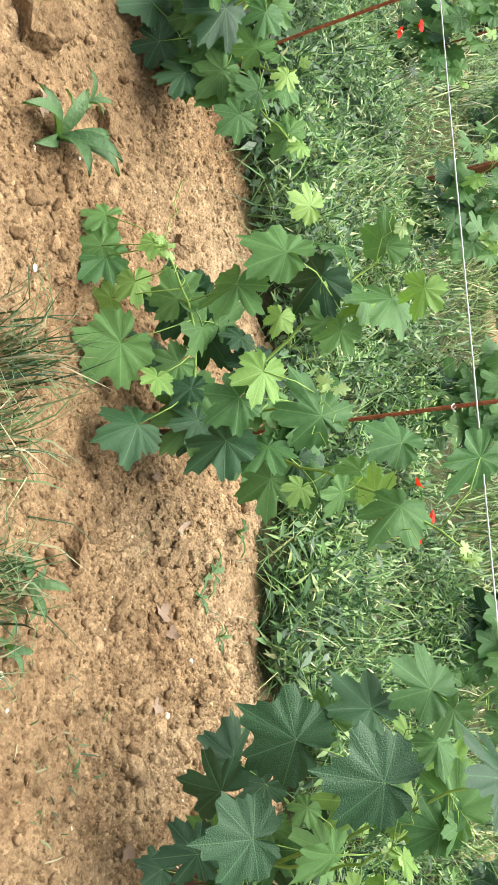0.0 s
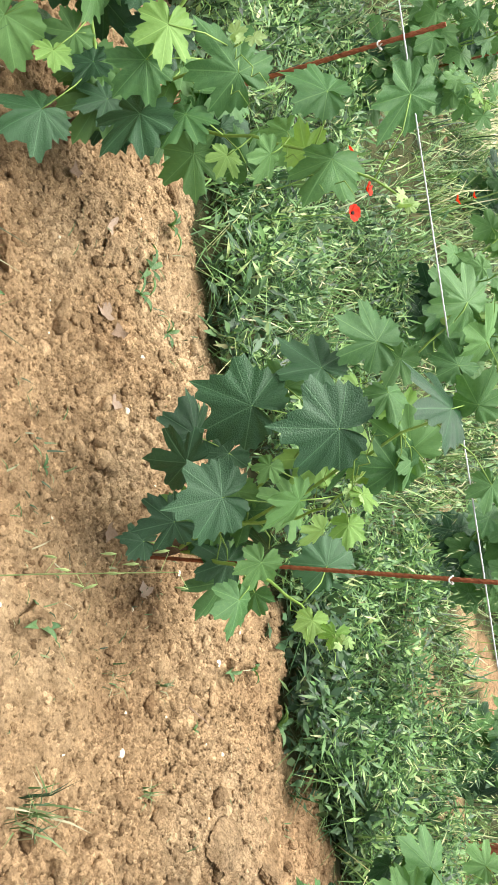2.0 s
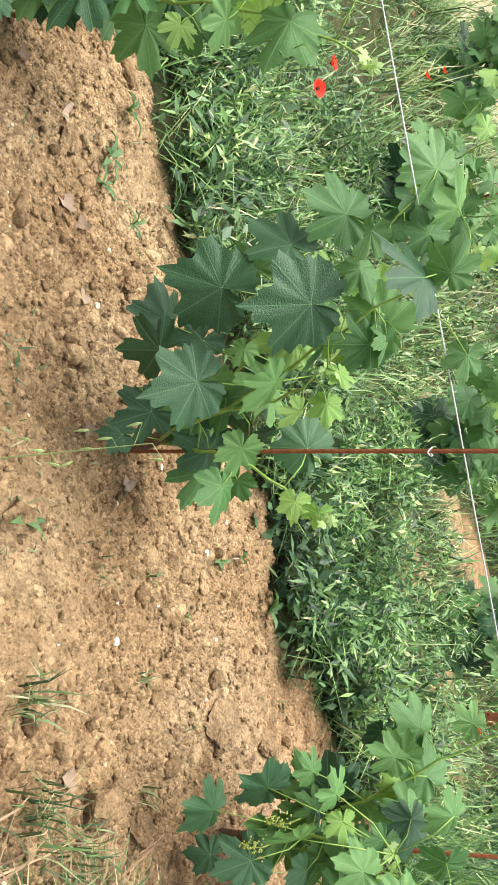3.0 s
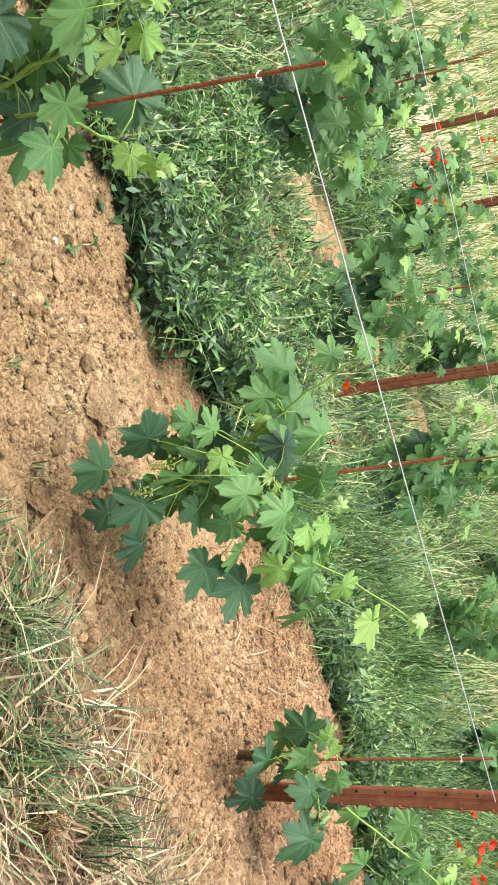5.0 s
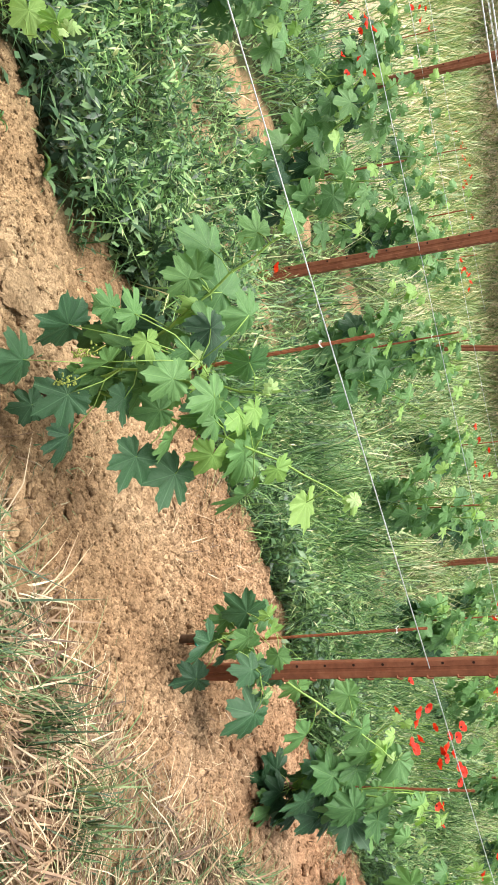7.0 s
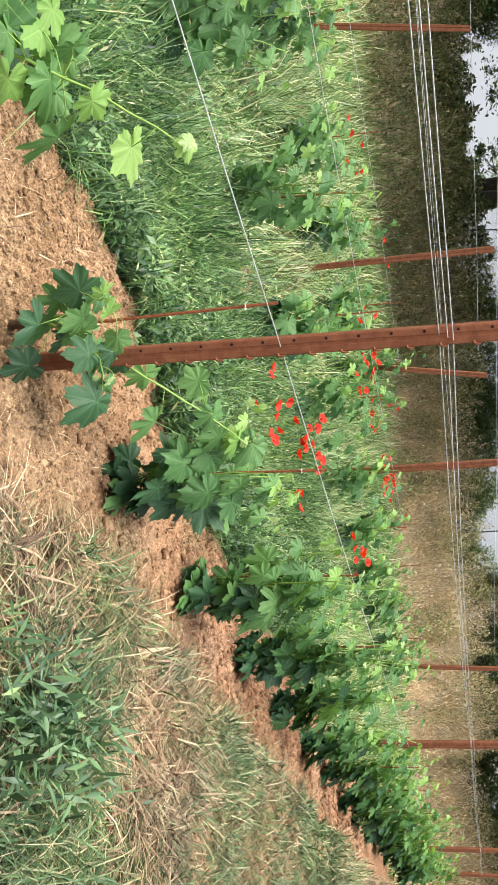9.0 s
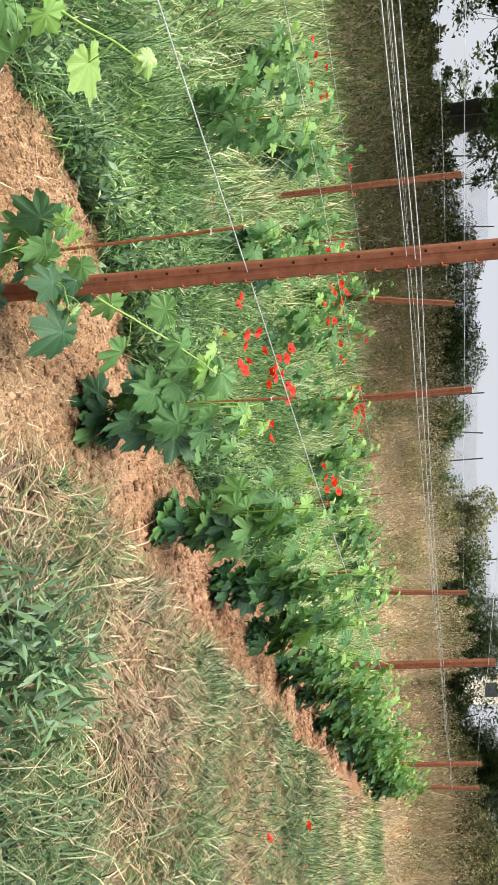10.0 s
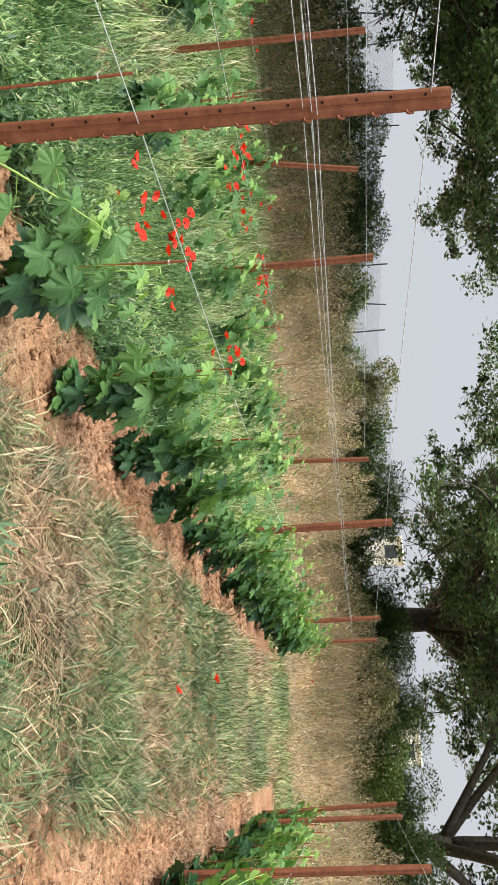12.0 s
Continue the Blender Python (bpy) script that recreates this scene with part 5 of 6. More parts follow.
# ---- poppies ----
def petal_mesh():
    v, f = [(0, 0, 0)], []
    for q in (0.5, 1.0):
        for k in range(7):
            a = radians(-52 + 104 * k / 6)
            r = q * (1 + (0.06 if k % 2 else -0.05) * q)
            v.append((r * math.sin(a), r * math.cos(a), 1.0 * q - 0.32 * q * q + 0.09 * math.sin(6 * a) * q))
    f = [(0, 2 + k, 1 + k) for k in range(6)]
    for k in range(6):
        f += [(1 + k, 2 + k, 9 + k), (1 + k, 9 + k, 8 + k)]
    me = array_mesh("petal", v, f)
    me.shade_smooth()
    me.materials.append(M_PETAL)
    return me


def centre_mesh():
    bm = bmesh.new()
    bmesh.ops.create_cone(bm, cap_ends=True, segments=8, radius1=0.003, radius2=0.006, depth=0.012, matrix=pose(0, 0, 0.007))
    me = bpy.data.meshes.new("seed_head")
    bm.to_mesh(me)
    bm.free()
    me.materials.append(M_HOLE_SHADE_SEED)
    return me


PETAL, CENTRE = petal_mesh(), centre_mesh()


def poppy(x, y, height, seed):
    rng = random.Random(seed)
    p = new("poppy")
    p.matrix_basis = pose(x, y, float(base_height(x, y)))
    tagged(p, "red field poppy in bloom among green grass", "flower", group="poppies between the rows")
    lean = Vector((rng.uniform(-0.08, 0.08), rng.uniform(-0.1, 0.04), 0))
    bm = bmesh.new()
    tube(bm, [(0, 0, 0), lean * 0.4 + Vector((0, 0, height * 0.55)), lean + Vector((0, 0, height))], [0.0022, 0.0018, 0.0015], 5)
    part("stem", bm, M_SHOOT, p)
    turn = pose(0, 0, 0, rng.uniform(0, 45), rng.uniform(-30, 30), rng.uniform(0, 360))
    s = rng.uniform(0.024, 0.036) * (1.0 if x > -0.5 else 0.78)
    for k in range(4):
        o = mesh_part("petal", PETAL, None, p)
        o.matrix_basis = Matrix.Translation(lean + Vector((0, 0, height))) @ turn @ pose(0, 0, 0.002 * (k % 2), 0, 0, 90 * k + rng.uniform(-12, 12)) @ Matrix.Diagonal((s, s, s, 1))
    o = mesh_part("seed_head", CENTRE, None, p)
    o.matrix_basis = Matrix.Translation(lean + Vector((0, 0, height))) @ turn


singles = [(-3.34, 0.90), (-3.373, 1.1), (-3.267, 0.85), (-5.46, 1.12), (-5.58, 1.33), (-5.75, 1.6), (-3.51, 2.43), (-3.48, 2.8), (-0.95, 1.05), (4.05, -1.22), (2.79, -1.42),
           (1.56, 1.13), (1.62, 1.18), (1.66, 1.0), (1.54, 0.79), (1.80, 0.94), (1.86, 0.98), (2.13, 1.2), (2.09, 1.26), (1.74, 0.75), (1.29, 0.8), (2.54, 0.91), (2.50, 0.96), (2.58, 0.88)]
# x, y, spread and number of each bunch
clusters = [(2.05, 0.95, 0.04, 4), (2.18, 0.97, 0.05, 5), (2.08, 1.18, 0.04, 3), (3.6, 1.1, 0.05, 2), (4.3, 1.3, 0.14, 7), (4.05, 2.95, 0.14, 6), (4.6, 3.5, 0.20, 12), (5.1, 4.0, 0.22, 7), (5.0, 3.15, 0.14, 6), (5.6, 3.05, 0.12, 4), (6.2, 2.95, 0.22, 10), (6.8, 3.5, 0.25, 6), (7.2, 4.9, 0.3, 3), (8.3, 3.7, 0.2, 2), (6.15, 6.8, 0.3, 4), (3.35, 5.1, 0.22, 6),
            (-1.1, 3.5, 0.10, 9), (-1.19, 2.9, 0.04, 2), (-0.1, 8.1, 0.25, 6), (1.0, 12.5, 0.3, 3), (3.2, 11.8, 0.40, 15), (2.8, 7.8, 0.15, 7), (15.5, -1.1, 0.5, 3)]
for k, (x, y) in enumerate(singles):
    poppy(x, y, random.uniform(0.38, 0.44), 700 + k)
for j, (cx, cy, s, n) in enumerate(clusters):
    for k in range(n):
        poppy(cx + random.gauss(0, s), cy + random.gauss(0, s * 0.6), random.uniform(0.44, 0.6) + (0.1 if cy > 2.5 else 0), 800 + 40 * j + k)


# ---- small things on the soil ----
PEBBLES = [clod_shape(40 + k, 2) for k in range(3)]
for me in PEBBLES:
    me.materials.append(M_PEBBLE)
for k in range(46):
    x, y = random.uniform(-4.2, -1.2), random.uniform(-0.55, 0.42)
    s = random.choice((0.004, 0.005, 0.006, 0.008, 0.011))
    o = mesh_part("pebble", PEBBLES[k % 3], None)
    o.matrix_basis = pose(x, y, gz(x, y) + 0.3 * s, 0, 0, 37 * k) @ Matrix.Diagonal((s, s * 0.8, s * 0.7, 1))
    tagged(o, "small pale limestone pebble lying on dry soil", "pebble", group="pebbles on the hoed strip")


def dead_leaf_mesh(seed):
    rng = random.Random(seed)
    v = [(0, 0, 0.0)]
    for k in range(14):
        a = math.tau * k / 14
        r = 1 + 0.3 * math.cos(3 * a) + (0.14 if k % 2 else -0.1)
        v.append((r * math.cos(a), 0.7 * r * math.sin(a), 0.35 * rng.uniform(0, 1) * r))
    return array_mesh("dead_leaf", v, [(0, 1 + k, 1 + (k + 1) % 14) for k in range(14)])


DEAD = [dead_leaf_mesh(s) for s in range(3)]
for me in DEAD:
    me.materials.append(M_DEADLEAF)
for k, (x, y, s) in enumerate(((-2.95, 0.02, 0.035), (-2.9, 0.06, 0.03), (-3.18, 0.12, 0.035), (-2.72, 0.0, 0.025), (-4.14, -0.46, 0.05), (-2.25, -0.02, 0.03), (-1.75, -0.5, 0.03), (-3.3, 0.0, 0.03), (-1.2, 0.2, 0.025), (-2.42, -0.12, 0.03))):
    o = mesh_part("dead_leaf", DEAD[k % 3], None)
    o.matrix_basis = pose(x, y, gz(x, y) + 0.008, 25 - 9 * (k % 5), -20 + 11 * (k % 4), 61 * k) @ Matrix.Diagonal((s * 0.75, s * 0.75, s * 1.1, 1))
    tagged(o, "curled brown dead vine leaf lying on the soil", "leaf", group="dead leaves on the hoed strip")
rng = np.random.RandomState(31)
x, y = scatter(rng, 1500, -3.2, -1.0, -0.7, 0.5, lambda x, y: soil_mask(x, y) * np.clip(0.1 + 0.9 * lattice(x * 3, y * 3, 71) + 0.3 * (x > -2.3), 0, 1))
spike = blades(rng, x, y, ground_height(x, y) + 0.008, rng.uniform(0.015, 0.05, len(x)), rng.uniform(0.002, 0.005, len(x)), 0.3, flat=1.4)
joined("fallen_oat_husks", [spike], M_GRASS, "short green oat husks scattered over the soil", "grass")


def oat_stalk(x, y, height, seed, lean=(0.0, 0.0)):
    """One wild oat: a thin stem with hanging spikelets at its tip."""
    rng = random.Random(seed)
    o = new("oat_stalk")
    o.matrix_basis = pose(x, y, float(base_height(x, y)))
    tagged(o, "tall thin wild oat stalk with hanging green spikelets", "grass", group="wild oats in the alley")
    tip = Vector((lean[0], lean[1], height))
    bm = bmesh.new()
    pts = [Vector((0, 0, 0)), tip * 0.35 + Vector((0.004, 0, 0)), tip * 0.7, tip]
    tube(bm, pts, [0.0013, 0.0012, 0.001, 0.0006], 5)
    for k in range(9):
        p = (tip * 0.72).lerp(tip, k / 8)
        e = p + Vector((rng.uniform(-0.025, 0.025), rng.uniform(-0.02, 0.02), rng.uniform(0.0, 0.015)))
        tube(bm, [p, e], [0.0004, 0.0003], 3)
        b2 = bmesh.new()
        d = Vector((rng.uniform(-0.3, 0.3), rng.uniform(-0.3, 0.3), -1)).normalized() * 0.022
        tube(b2, [e, e + d * 0.3, e + d * 0.6, e + d], [0.0005, 0.0022, 0.0018, 0.0002], 5)
        part("spikelet", b2, M_OAT, o)
    part("stem", bm, M_OAT, o)


M_OAT = plain("green_oat", (0.36, 0.46, 0.18), 0.6)
oat_stalk(-2.51, -0.915, 0.72, 1, (0.004, 0.004))

# ---- bank, hedge, fence, trees and houses behind the vineyard ----
def bearing(deg, dist):
    a = radians(deg)
    return EYE_X + dist * math.sin(a), EYE_Y + dist * math.cos(a)


def polar(rng, n, h0, h1, d0, d1):
    h, d = np.radians(rng.uniform(h0, h1, n)), rng.uniform(d0, d1, n)
    return EYE_X + d * np.sin(h), EYE_Y + d * np.cos(h), np.degrees(h), d


def build_bank():
    hs, ds = np.radians(np.arange(-32, 122, 0.5)), np.arange(7.4, 27.4, 0.25)
    H, D = np.meshgrid(hs, ds, indexing="ij")
    X, Y = EYE_X + D * np.sin(H), EYE_Y + D * np.cos(H)
    Z = back_z(X, Y) - 0.02
    n, k = X.shape
    i = np.arange(n * k).reshape(n, k)
    faces = np.stack([i[:-1, :-1], i[:-1, 1:], i[1:, 1:], i[1:, :-1]], -1).reshape(-1, 4)
    me = array_mesh("earth_bank", np.stack([X, Y, Z], -1).reshape(-1, 3), faces)
    return tagged(mesh_part("earth_bank", me, M_BANK, smooth=True), "earth bank covered with dry brush and leaf litter", "bank", kind="structure")


M_BANK = plain("bank_litter", (0.48, 0.385, 0.255), 0.95, scale=3, spread=0.5)
build_bank()


def face_up(rng, n, d):
    """How high over the bank growth reaches at a distance: low at its foot."""
    return np.clip((d - 16.3) / 2.6, 0.10, 1)


rng = np.random.RandomState(19)
crest = lambda h: 1.0 + 0.25 * lattice(h * 0.35, h * 0, 81) + 0.22 * lattice(h * 1.4, h * 0, 82) + 0.15 * lattice(h * 4.1, h * 0, 84)
# dry grass and brush on the foot and face of the bank
x, y, h, d = polar(rng, 50000, 44, 116, 16.4, 20.5)
keep = rng.uniform(0, 1, len(h)) < np.clip((h - 43) / 8, 0.1, 1)
x, y, h, d = x[keep], y[keep], h[keep], d[keep]
b1 = blades(rng, x, y, back_z(x, y), crest(h) * face_up(rng, len(h), d) * rng.uniform(0.3, 1.0, len(h)), rng.uniform(0.010, 0.024, len(h)), 1.2, flat=rng.uniform(0, 0.8, len(h)))
x, y, h, d = polar(rng, 210000, 44, 116, 16.6, 20.5)
keep = rng.uniform(0, 1, len(h)) < np.clip((h - 43) / 8, 0.1, 1)
x, y, h, d = x[keep], y[keep], h[keep], d[keep]
z = back_z(x, y) + crest(h) * face_up(rng, len(h), d) * rng.uniform(0.0, 1.0, len(h))
green = (lattice(h * 0.7, d * 1.3, 88) + 0.6 * lattice(h * 2.3, d * 2.1, 89) + 0.5 * (d - 18.6) / 2 + 0.5 * np.clip((66 - h) / 12, -0.4, 1) + rng.uniform(-0.5, 0.5, len(h))) > 0.30
seed_heads = leaflets(rng, x[~green], y[~green], z[~green], rng.uniform(0.04, 0.10, int((~green).sum())), rng.uniform(0.008, 0.018, int((~green).sum())), 0.9)
olive = leaflets(rng, x[green], y[green], z[green], rng.uniform(0.05, 0.11, int(green.sum())), rng.uniform(0.014, 0.03, int(green.sum())), 0.4)
joined("dry_brush", [b1, seed_heads], M_BRUSH, "tall sun-bleached dry grass and brush on a bank", "brush")
joined("green_brush", [olive], M_DUSTY, "olive green scrub among the dry brush on a bank", "brush")
# dark growth under the trees at the start of the bank
x, y, h, d = polar(rng, 210000, -31, 58, 16.6, 21.0)
keep = rng.uniform(0, 1, len(h)) < np.clip((54 - h) / 10, 0, 1)
x, y, h, d = x[keep], y[keep], h[keep], d[keep]
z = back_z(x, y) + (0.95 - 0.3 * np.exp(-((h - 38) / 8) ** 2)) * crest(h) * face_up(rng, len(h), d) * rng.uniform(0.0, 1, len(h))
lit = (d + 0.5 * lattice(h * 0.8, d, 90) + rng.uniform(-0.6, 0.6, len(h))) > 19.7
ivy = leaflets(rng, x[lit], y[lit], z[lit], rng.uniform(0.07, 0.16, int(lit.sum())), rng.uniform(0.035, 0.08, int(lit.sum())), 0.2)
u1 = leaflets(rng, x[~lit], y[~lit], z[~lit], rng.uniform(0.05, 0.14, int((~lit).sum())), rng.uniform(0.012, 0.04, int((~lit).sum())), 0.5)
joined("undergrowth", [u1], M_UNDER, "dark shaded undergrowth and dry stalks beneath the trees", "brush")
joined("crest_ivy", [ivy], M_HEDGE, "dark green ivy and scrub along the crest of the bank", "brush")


def crown_points(rng, centres, count, shell=0.55):
    """Places of leaves in uneven clumps."""
    pts = []
    for (cx, cy, cz, r, flat) in centres:
        n = int(count * r * r)
        v = rng.normal(0, 1, (n, 3))
        v /= np.linalg.norm(v, axis=1, keepdims=True)
        rad = r * (shell + (1 - shell) * rng.uniform(0, 1, n) ** 0.5)
        rad *= 1 + 0.25 * np.sin(v[:, 0] * 5 + cx) * np.cos(v[:, 2] * 4 + cz)
        pts.append(np.stack([cx + v[:, 0] * rad, cy + v[:, 1] * rad, cz + v[:, 2] * rad * flat], -1))
    return np.concatenate(pts)


def bush(deg, dist, height, width, seed, mat, label, leaf=0.085):
    rng = np.random.RandomState(seed)
    x, y = bearing(deg, dist)
    b = new("bush")
    b.matrix_basis = pose(x, y, float(back_z(x, y)))
    tagged(b, label, "bush", group="bushes on the bank")
    bm = bmesh.new()
    centres = []
    for k in range(9):
        a = rng.uniform(0, math.tau)
        r = width * 0.36 * rng.uniform(0.2, 1)
        top = height * rng.uniform(0.45, 0.82)
        e = (r * math.cos(a), r * math.sin(a), top)
        tube(bm, [(0.1 * math.cos(a), 0.1 * math.sin(a), -0.1), (e[0] * 0.5, e[1] * 0.5, top * 0.6), e], [0.035, 0.025, 0.01], 5)
        centres.append((*e, width * rng.uniform(0.16, 0.30), 0.85))
        centres.append((e[0] * 0.8, e[1] * 0.8, top * 0.5, width * rng.uniform(0.16, 0.28), 0.9))
    part("stem", bm, M_TRUNK, b)
    p = crown_points(rng, centres, 5200 / max(width, 0.6) ** 0.8)
    p = p[p[:, 2] > 0.02]
    v, f = leaflets(rng, p[:, 0], p[:, 1], p[:, 2], rng.uniform(0.6, 1.3, len(p)) * leaf, rng.uniform(0.35, 0.6, len(p)) * leaf, 0.1)
    mesh_part("crown", array_mesh("crown", v, f), mat, b)
    return b


def oak(deg, dist, fork, crown_base, crown_top, reach, seed, radius=0.28, limbs=7, tips=5, leaves=150, lean=0.0, start=3):
    """A tapered trunk, forking limbs with branches and twigs, and many small leaf clumps round the twig ends."""
    rng = np.random.RandomState(seed)
    x, y = bearing(deg, dist)
    t = new("oak_tree")
    t.matrix_basis = pose(x, y, float(back_z(x, y)))
    tagged(t, "large spreading oak with dark trunk and open green crown", "tree", group="oaks behind the bank")
    bm = bmesh.new()
    tube(bm, [(0, 0, -0.5), (0.05, 0, fork * 0.3), (lean * 0.4 - 0.06, 0.04, fork * 0.65), (lean, 0, fork + 0.3)], [radius * 1.4, radius * 1.05, radius * 0.95, radius * 0.8], 14)
    part("trunk", bm, M_TRUNK, t, "dark furrowed trunk", True)
    ends = []
    for k in range(limbs):
        a = math.tau * (k + 0.5 * (k % 2)) / limbs + rng.uniform(-0.3, 0.3)
        out = reach * (rng.uniform(0.75, 1.0) if k % 3 else rng.uniform(0.3, 0.6))
        zt = crown_base + (crown_top - crown_base) * (rng.uniform(0.05, 0.6) if k % 3 else rng.uniform(0.7, 1.0))
        s = Vector((lean, 0, fork + rng.uniform(-0.35, 0.3)))
        e = Vector((lean + out * math.cos(a), out * math.sin(a), zt))
        bend = rng.uniform(0, 6.3, 3)
        pts = []
        for q in range(11):
            u = q / 10
            p = s.lerp(e, u)
            p.z += 0.13 * out * math.sin(math.pi * u) + 0.14 * math.sin(8 * u + bend[0]) * u
            p.x += (0.22 * math.sin(7 * u + bend[1]) + 0.10 * math.sin(15 * u + bend[2])) * u
            p.y += 0.22 * math.cos(6 * u + bend[2]) * u
            pts.append(p)
        bm = bmesh.new()
        thick = radius * rng.uniform(0.4, 0.66)
        tube(bm, pts, [thick * (1 - 0.88 * (q / 10) ** 0.8) for q in range(11)], 8)
        for q in range(tips):
            i = rng.randint(start, 11)
            b = pts[i]
            w = Vector(rng.normal(0, 1, 3))
            w.z = w.z * 0.6 + (0.25 if i < 7 else -0.1)
            end = b + w.normalized() * reach * rng.uniform(0.14, 0.30)
            mid = b.lerp(end, 0.5) + Vector(rng.normal(0, 0.10, 3))
            tube(bm, [b, mid, end], [thick * 0.26, thick * 0.16, thick * 0.05], 5)
            for r in range(4):
                tw = Vector(rng.normal(0, 1, 3)) * reach * 0.075
                tube(bm, [mid.lerp(end, rng.uniform(0.2, 1)), end + tw * 0.5, end + tw], [0.012, 0.008, 0.004], 4)
                ends.append(end + tw)
        part("limb", bm, M_TRUNK, t, smooth=True)
    c = np.array([list(e) for e in ends])
    k = rng.randint(0, len(c), int(1.5 * leaves) * len(c))
    spread = rng.uniform(0.08, 0.25, len(c))[k][:, None]
    p = c[k] + rng.normal(0, 1, (len(k), 3)) * spread * np.array([1, 1, 0.7])
    size = rng.uniform(0.09, 0.18, len(p))
    v, f = leaflets(rng, p[:, 0], p[:, 1], p[:, 2], size, size * 0.62, 0.0)
    mesh_part("crown", array_mesh("crown", v, f), M_OAK, t)
    return t


oak(82.4, 24.0, 2.5, 2.9, 7.8, 6.8, 41, 0.36, 17, 16, 58, 0.1, 5)
oak(95.6, 22.0, 2.2, 2.9, 7.2, 5.4, 42, 0.27, 7, 12, 34, 0.0, 6)
oak(42.2, 23.0, 2.6, 2.7, 8.0, 8.2, 43, 0.38, 21, 22, 74, 0.0, 4)
oak(27.0, 25.0, 2.4, 3.0, 7.5, 6.5, 44, 0.34, 8, 7, 60)
oak(108.0, 24.0, 2.4, 3.0, 7.5, 6.0, 45, 0.34, 8, 7, 44)
oak(10.0, 25.0, 2.4, 2.4, 7.5, 6.5, 47, 0.34, 7, 6, 70)

SHRUBS = ((56.5, 20.5, 1.9, 2.0, 1), (59.0, 21.5, 1.8, 2.0, 0), (61.5, 20.5, 1.25, 1.6, 0), (64.3, 20.8, 1.35, 1.7, 0), (67.4, 20.6, 1.95, 1.6, 2), (70.2, 21.0, 1.75, 1.6, 1), (72.6, 21.2, 1.5, 1.7, 0),
          (75.0, 21.5, 1.9, 2.2, 1), (77.6, 21.8, 1.45, 1.8, 1), (79.8, 21.2, 1.7, 2.0, 1), (82.0, 21.6, 1.8, 2.0, 1), (84.4, 21.0, 1.9, 2.2, 1), (86.5, 19.6, 1.5, 1.8, 2), (88.4, 21.0, 2.1, 2.4, 1), (90.6, 20.2, 1.7, 2.2, 0),
          (92.6, 21.4, 2.2, 2.4, 1), (94.8, 20.8, 2.0, 2.4, 1), (98.0, 20.5, 2.0, 2.4, 1), (53.5, 21.0, 1.6, 2.4, 1), (50.0, 21.5, 1.5, 2.4, 0), (31.0, 21.5, 1.3, 2.4, 0), (26.0, 22.5, 2.6, 3.4, 1), (20.0, 22.5, 3.2, 4.0, 1), (12.0, 22.5, 3.4, 4.0, 1), (4.0, 22.5, 3.2, 4.0, 1))
for k, (deg, dist, hgt, wid, kind) in enumerate(SHRUBS):
    mat = (M_BUSH, M_HEDGE, M_DUSTY)[kind]
    bush(deg, dist, hgt, wid, 300 + k, mat, ("bright green bush on the crest of the bank", "dark green bush beneath the oaks", "dusty olive bush with pale seed heads")[kind])


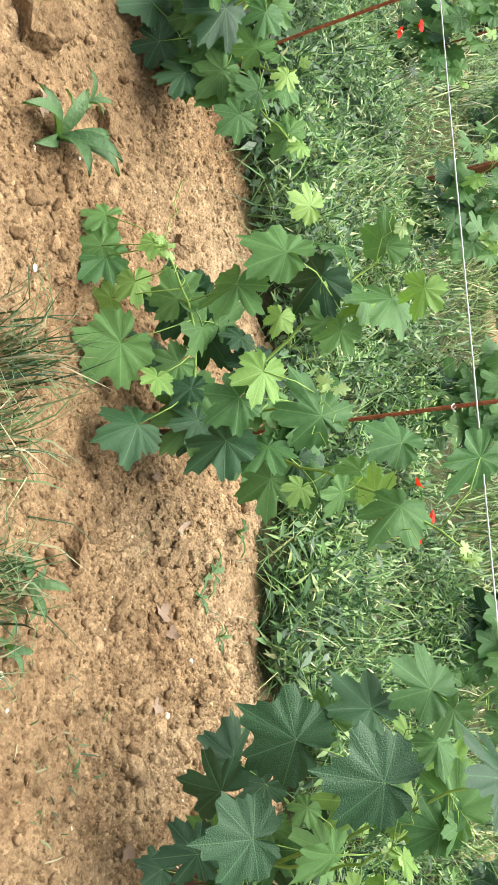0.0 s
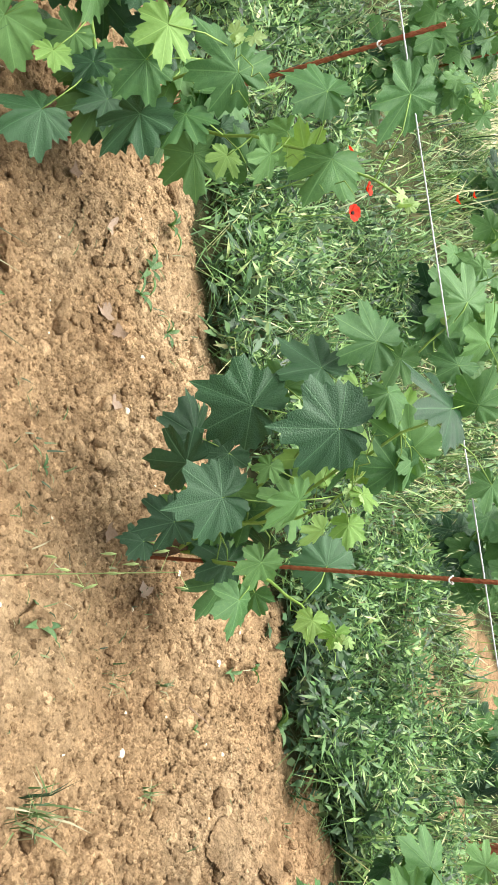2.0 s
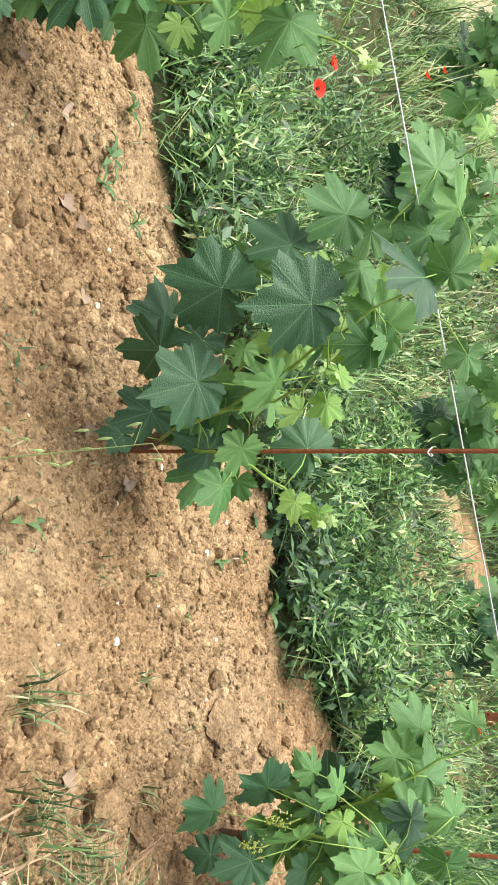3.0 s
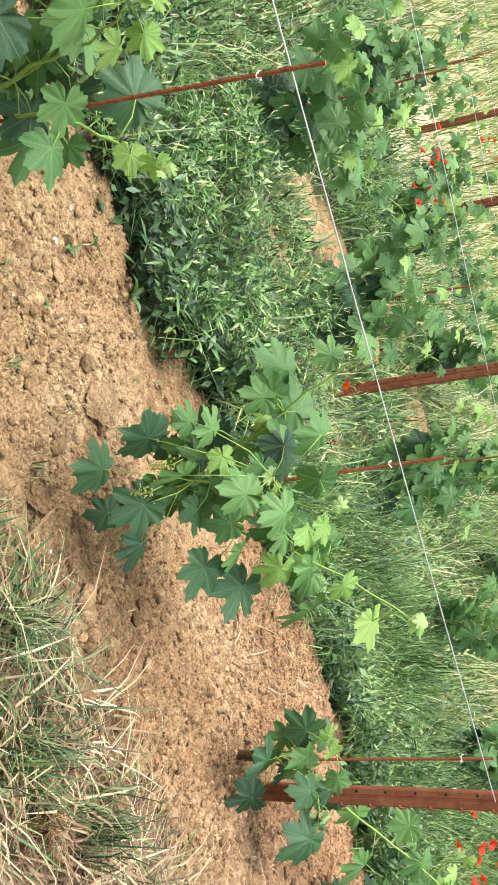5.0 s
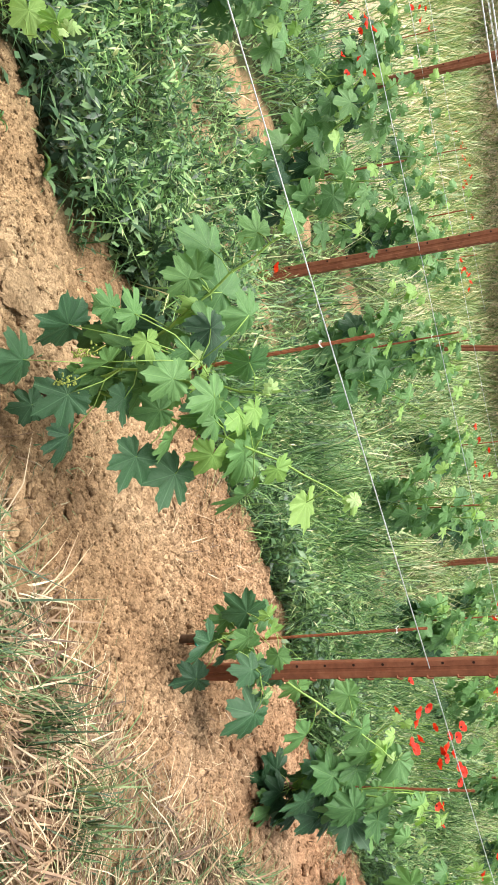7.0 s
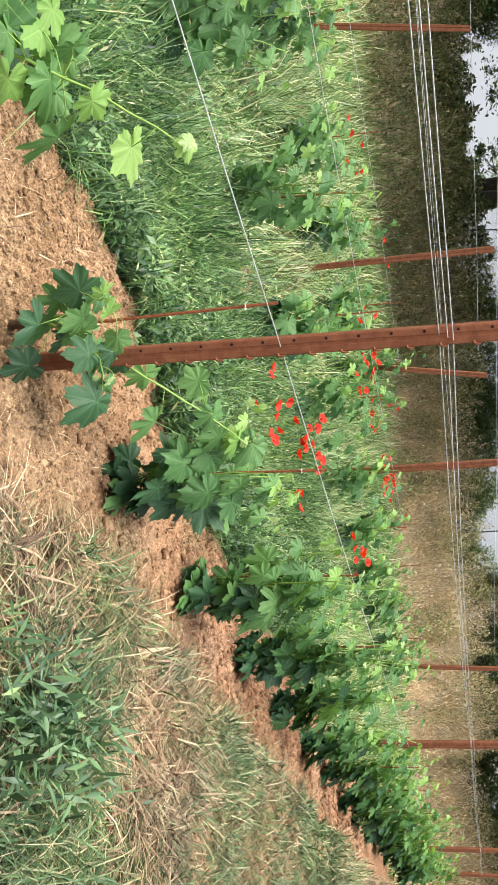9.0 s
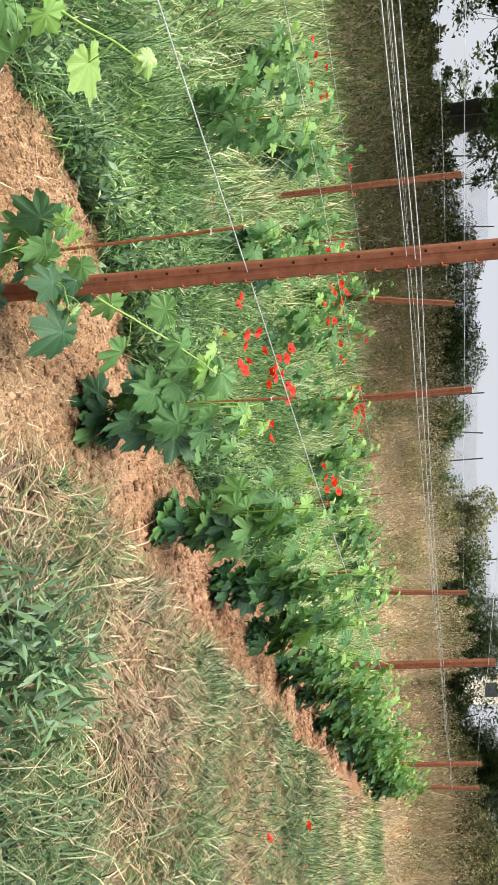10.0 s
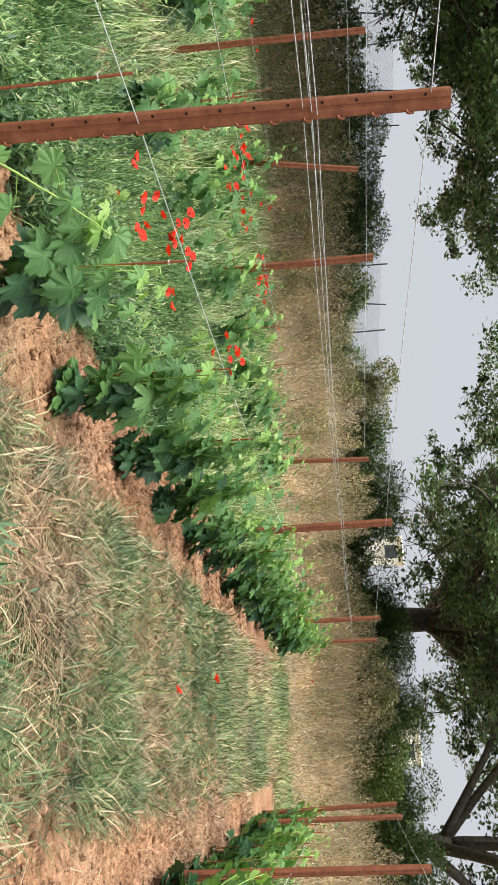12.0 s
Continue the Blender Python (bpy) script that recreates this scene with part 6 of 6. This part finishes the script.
def chain_fence():
    f = new("chain_link_fence")
    tagged(f, "old grey chain-link fence with leaning posts", "fence")
    spots = [bearing(42.0 + 2.15 * k, 22.4) for k in range(17)]
    zs = [float(back_z(*s)) for s in spots]
    for k, ((x, y), z) in enumerate(zip(spots, zs)):
        bm = bmesh.new()
        lean = 0.25 * math.sin(2.3 * k)
        tube(bm, [(x, y, z - 0.2), (x + lean * 0.4, y, z + 1.0), (x + lean, y - 0.05, z + 1.95)], 0.018, 6)
        part("fence_post", bm, M_FENCE, f)
    for k in range(len(spots) - 1):
        (xa, ya), (xb, yb) = spots[k], spots[k + 1]
        a, b = Vector((xa, ya, zs[k])), Vector((xb, yb, zs[k + 1]))
        bm = bmesh.new()
        n, rise = 18, 1.7
        for q in range(-n, n + 1):
            for way in (1, -1):
                u0, u1 = q / n, q / n + 1.0
                lo, hi = max(u0, 0), min(u1, 1)
                if hi - lo < 0.05:
                    continue
                p0, p1 = a.lerp(b, lo), a.lerp(b, hi)
                h0, h1 = rise * (lo - u0), rise * (hi - u0)
                if way < 0:
                    h0, h1 = rise - h0, rise - h1
                tube(bm, [p0 + Vector((0, 0, 0.1 + h0)), p1 + Vector((0, 0, 0.1 + h1))], 0.0022, 3)
        part("mesh_panel", bm, M_FENCE, f)


chain_fence()


def white_house(deg, dist, width, height, columns):
    x, y = bearing(deg, dist)
    hs = new("white_house")
    hs.matrix_basis = pose(x, y, float(base_height(x, y)), 0, 0, -deg)
    tagged(hs, "white rendered house half hidden behind the oaks", "house", group="houses behind the oaks")
    w = width / 2
    bm = bmesh.new()
    box(bm, -w, 0, -0.5, w, 5, height)
    part("wall", bm, M_WALL, hs)
    bm = bmesh.new()
    c = [bm.verts.new(p) for p in ((-w - 0.1, -0.15, height), (w + 0.1, -0.15, height), (w + 0.1, 5.2, height), (-w - 0.1, 5.2, height), (-w - 0.1, 2.5, height + 0.35), (w + 0.1, 2.5, height + 0.35))]
    for q in ((0, 1, 5, 4), (2, 3, 4, 5), (0, 4, 3), (1, 2, 5), (3, 2, 1, 0)):
        bm.faces.new([c[i] for i in q])
    part("roof", bm, M_WALL, hs)
    for k in range(columns):
        u = (k + 0.5) / columns * 2 - 1
        bm = bmesh.new()
        box(bm, u * w - 0.36, -0.05, height - 0.85, u * w + 0.36, 0.02, height - 0.2)
        win = part("window", bm, M_WALL, hs)
        bm = bmesh.new()
        box(bm, u * w - 0.30, -0.062, height - 0.79, u * w + 0.30, -0.03, height - 0.26)
        part("pane", bm, M_PANE, win)


white_house(77.9, 40.0, 1.2, 4.5, 1)
white_house(89.4, 44.0, 2.6, 5.0, 2)
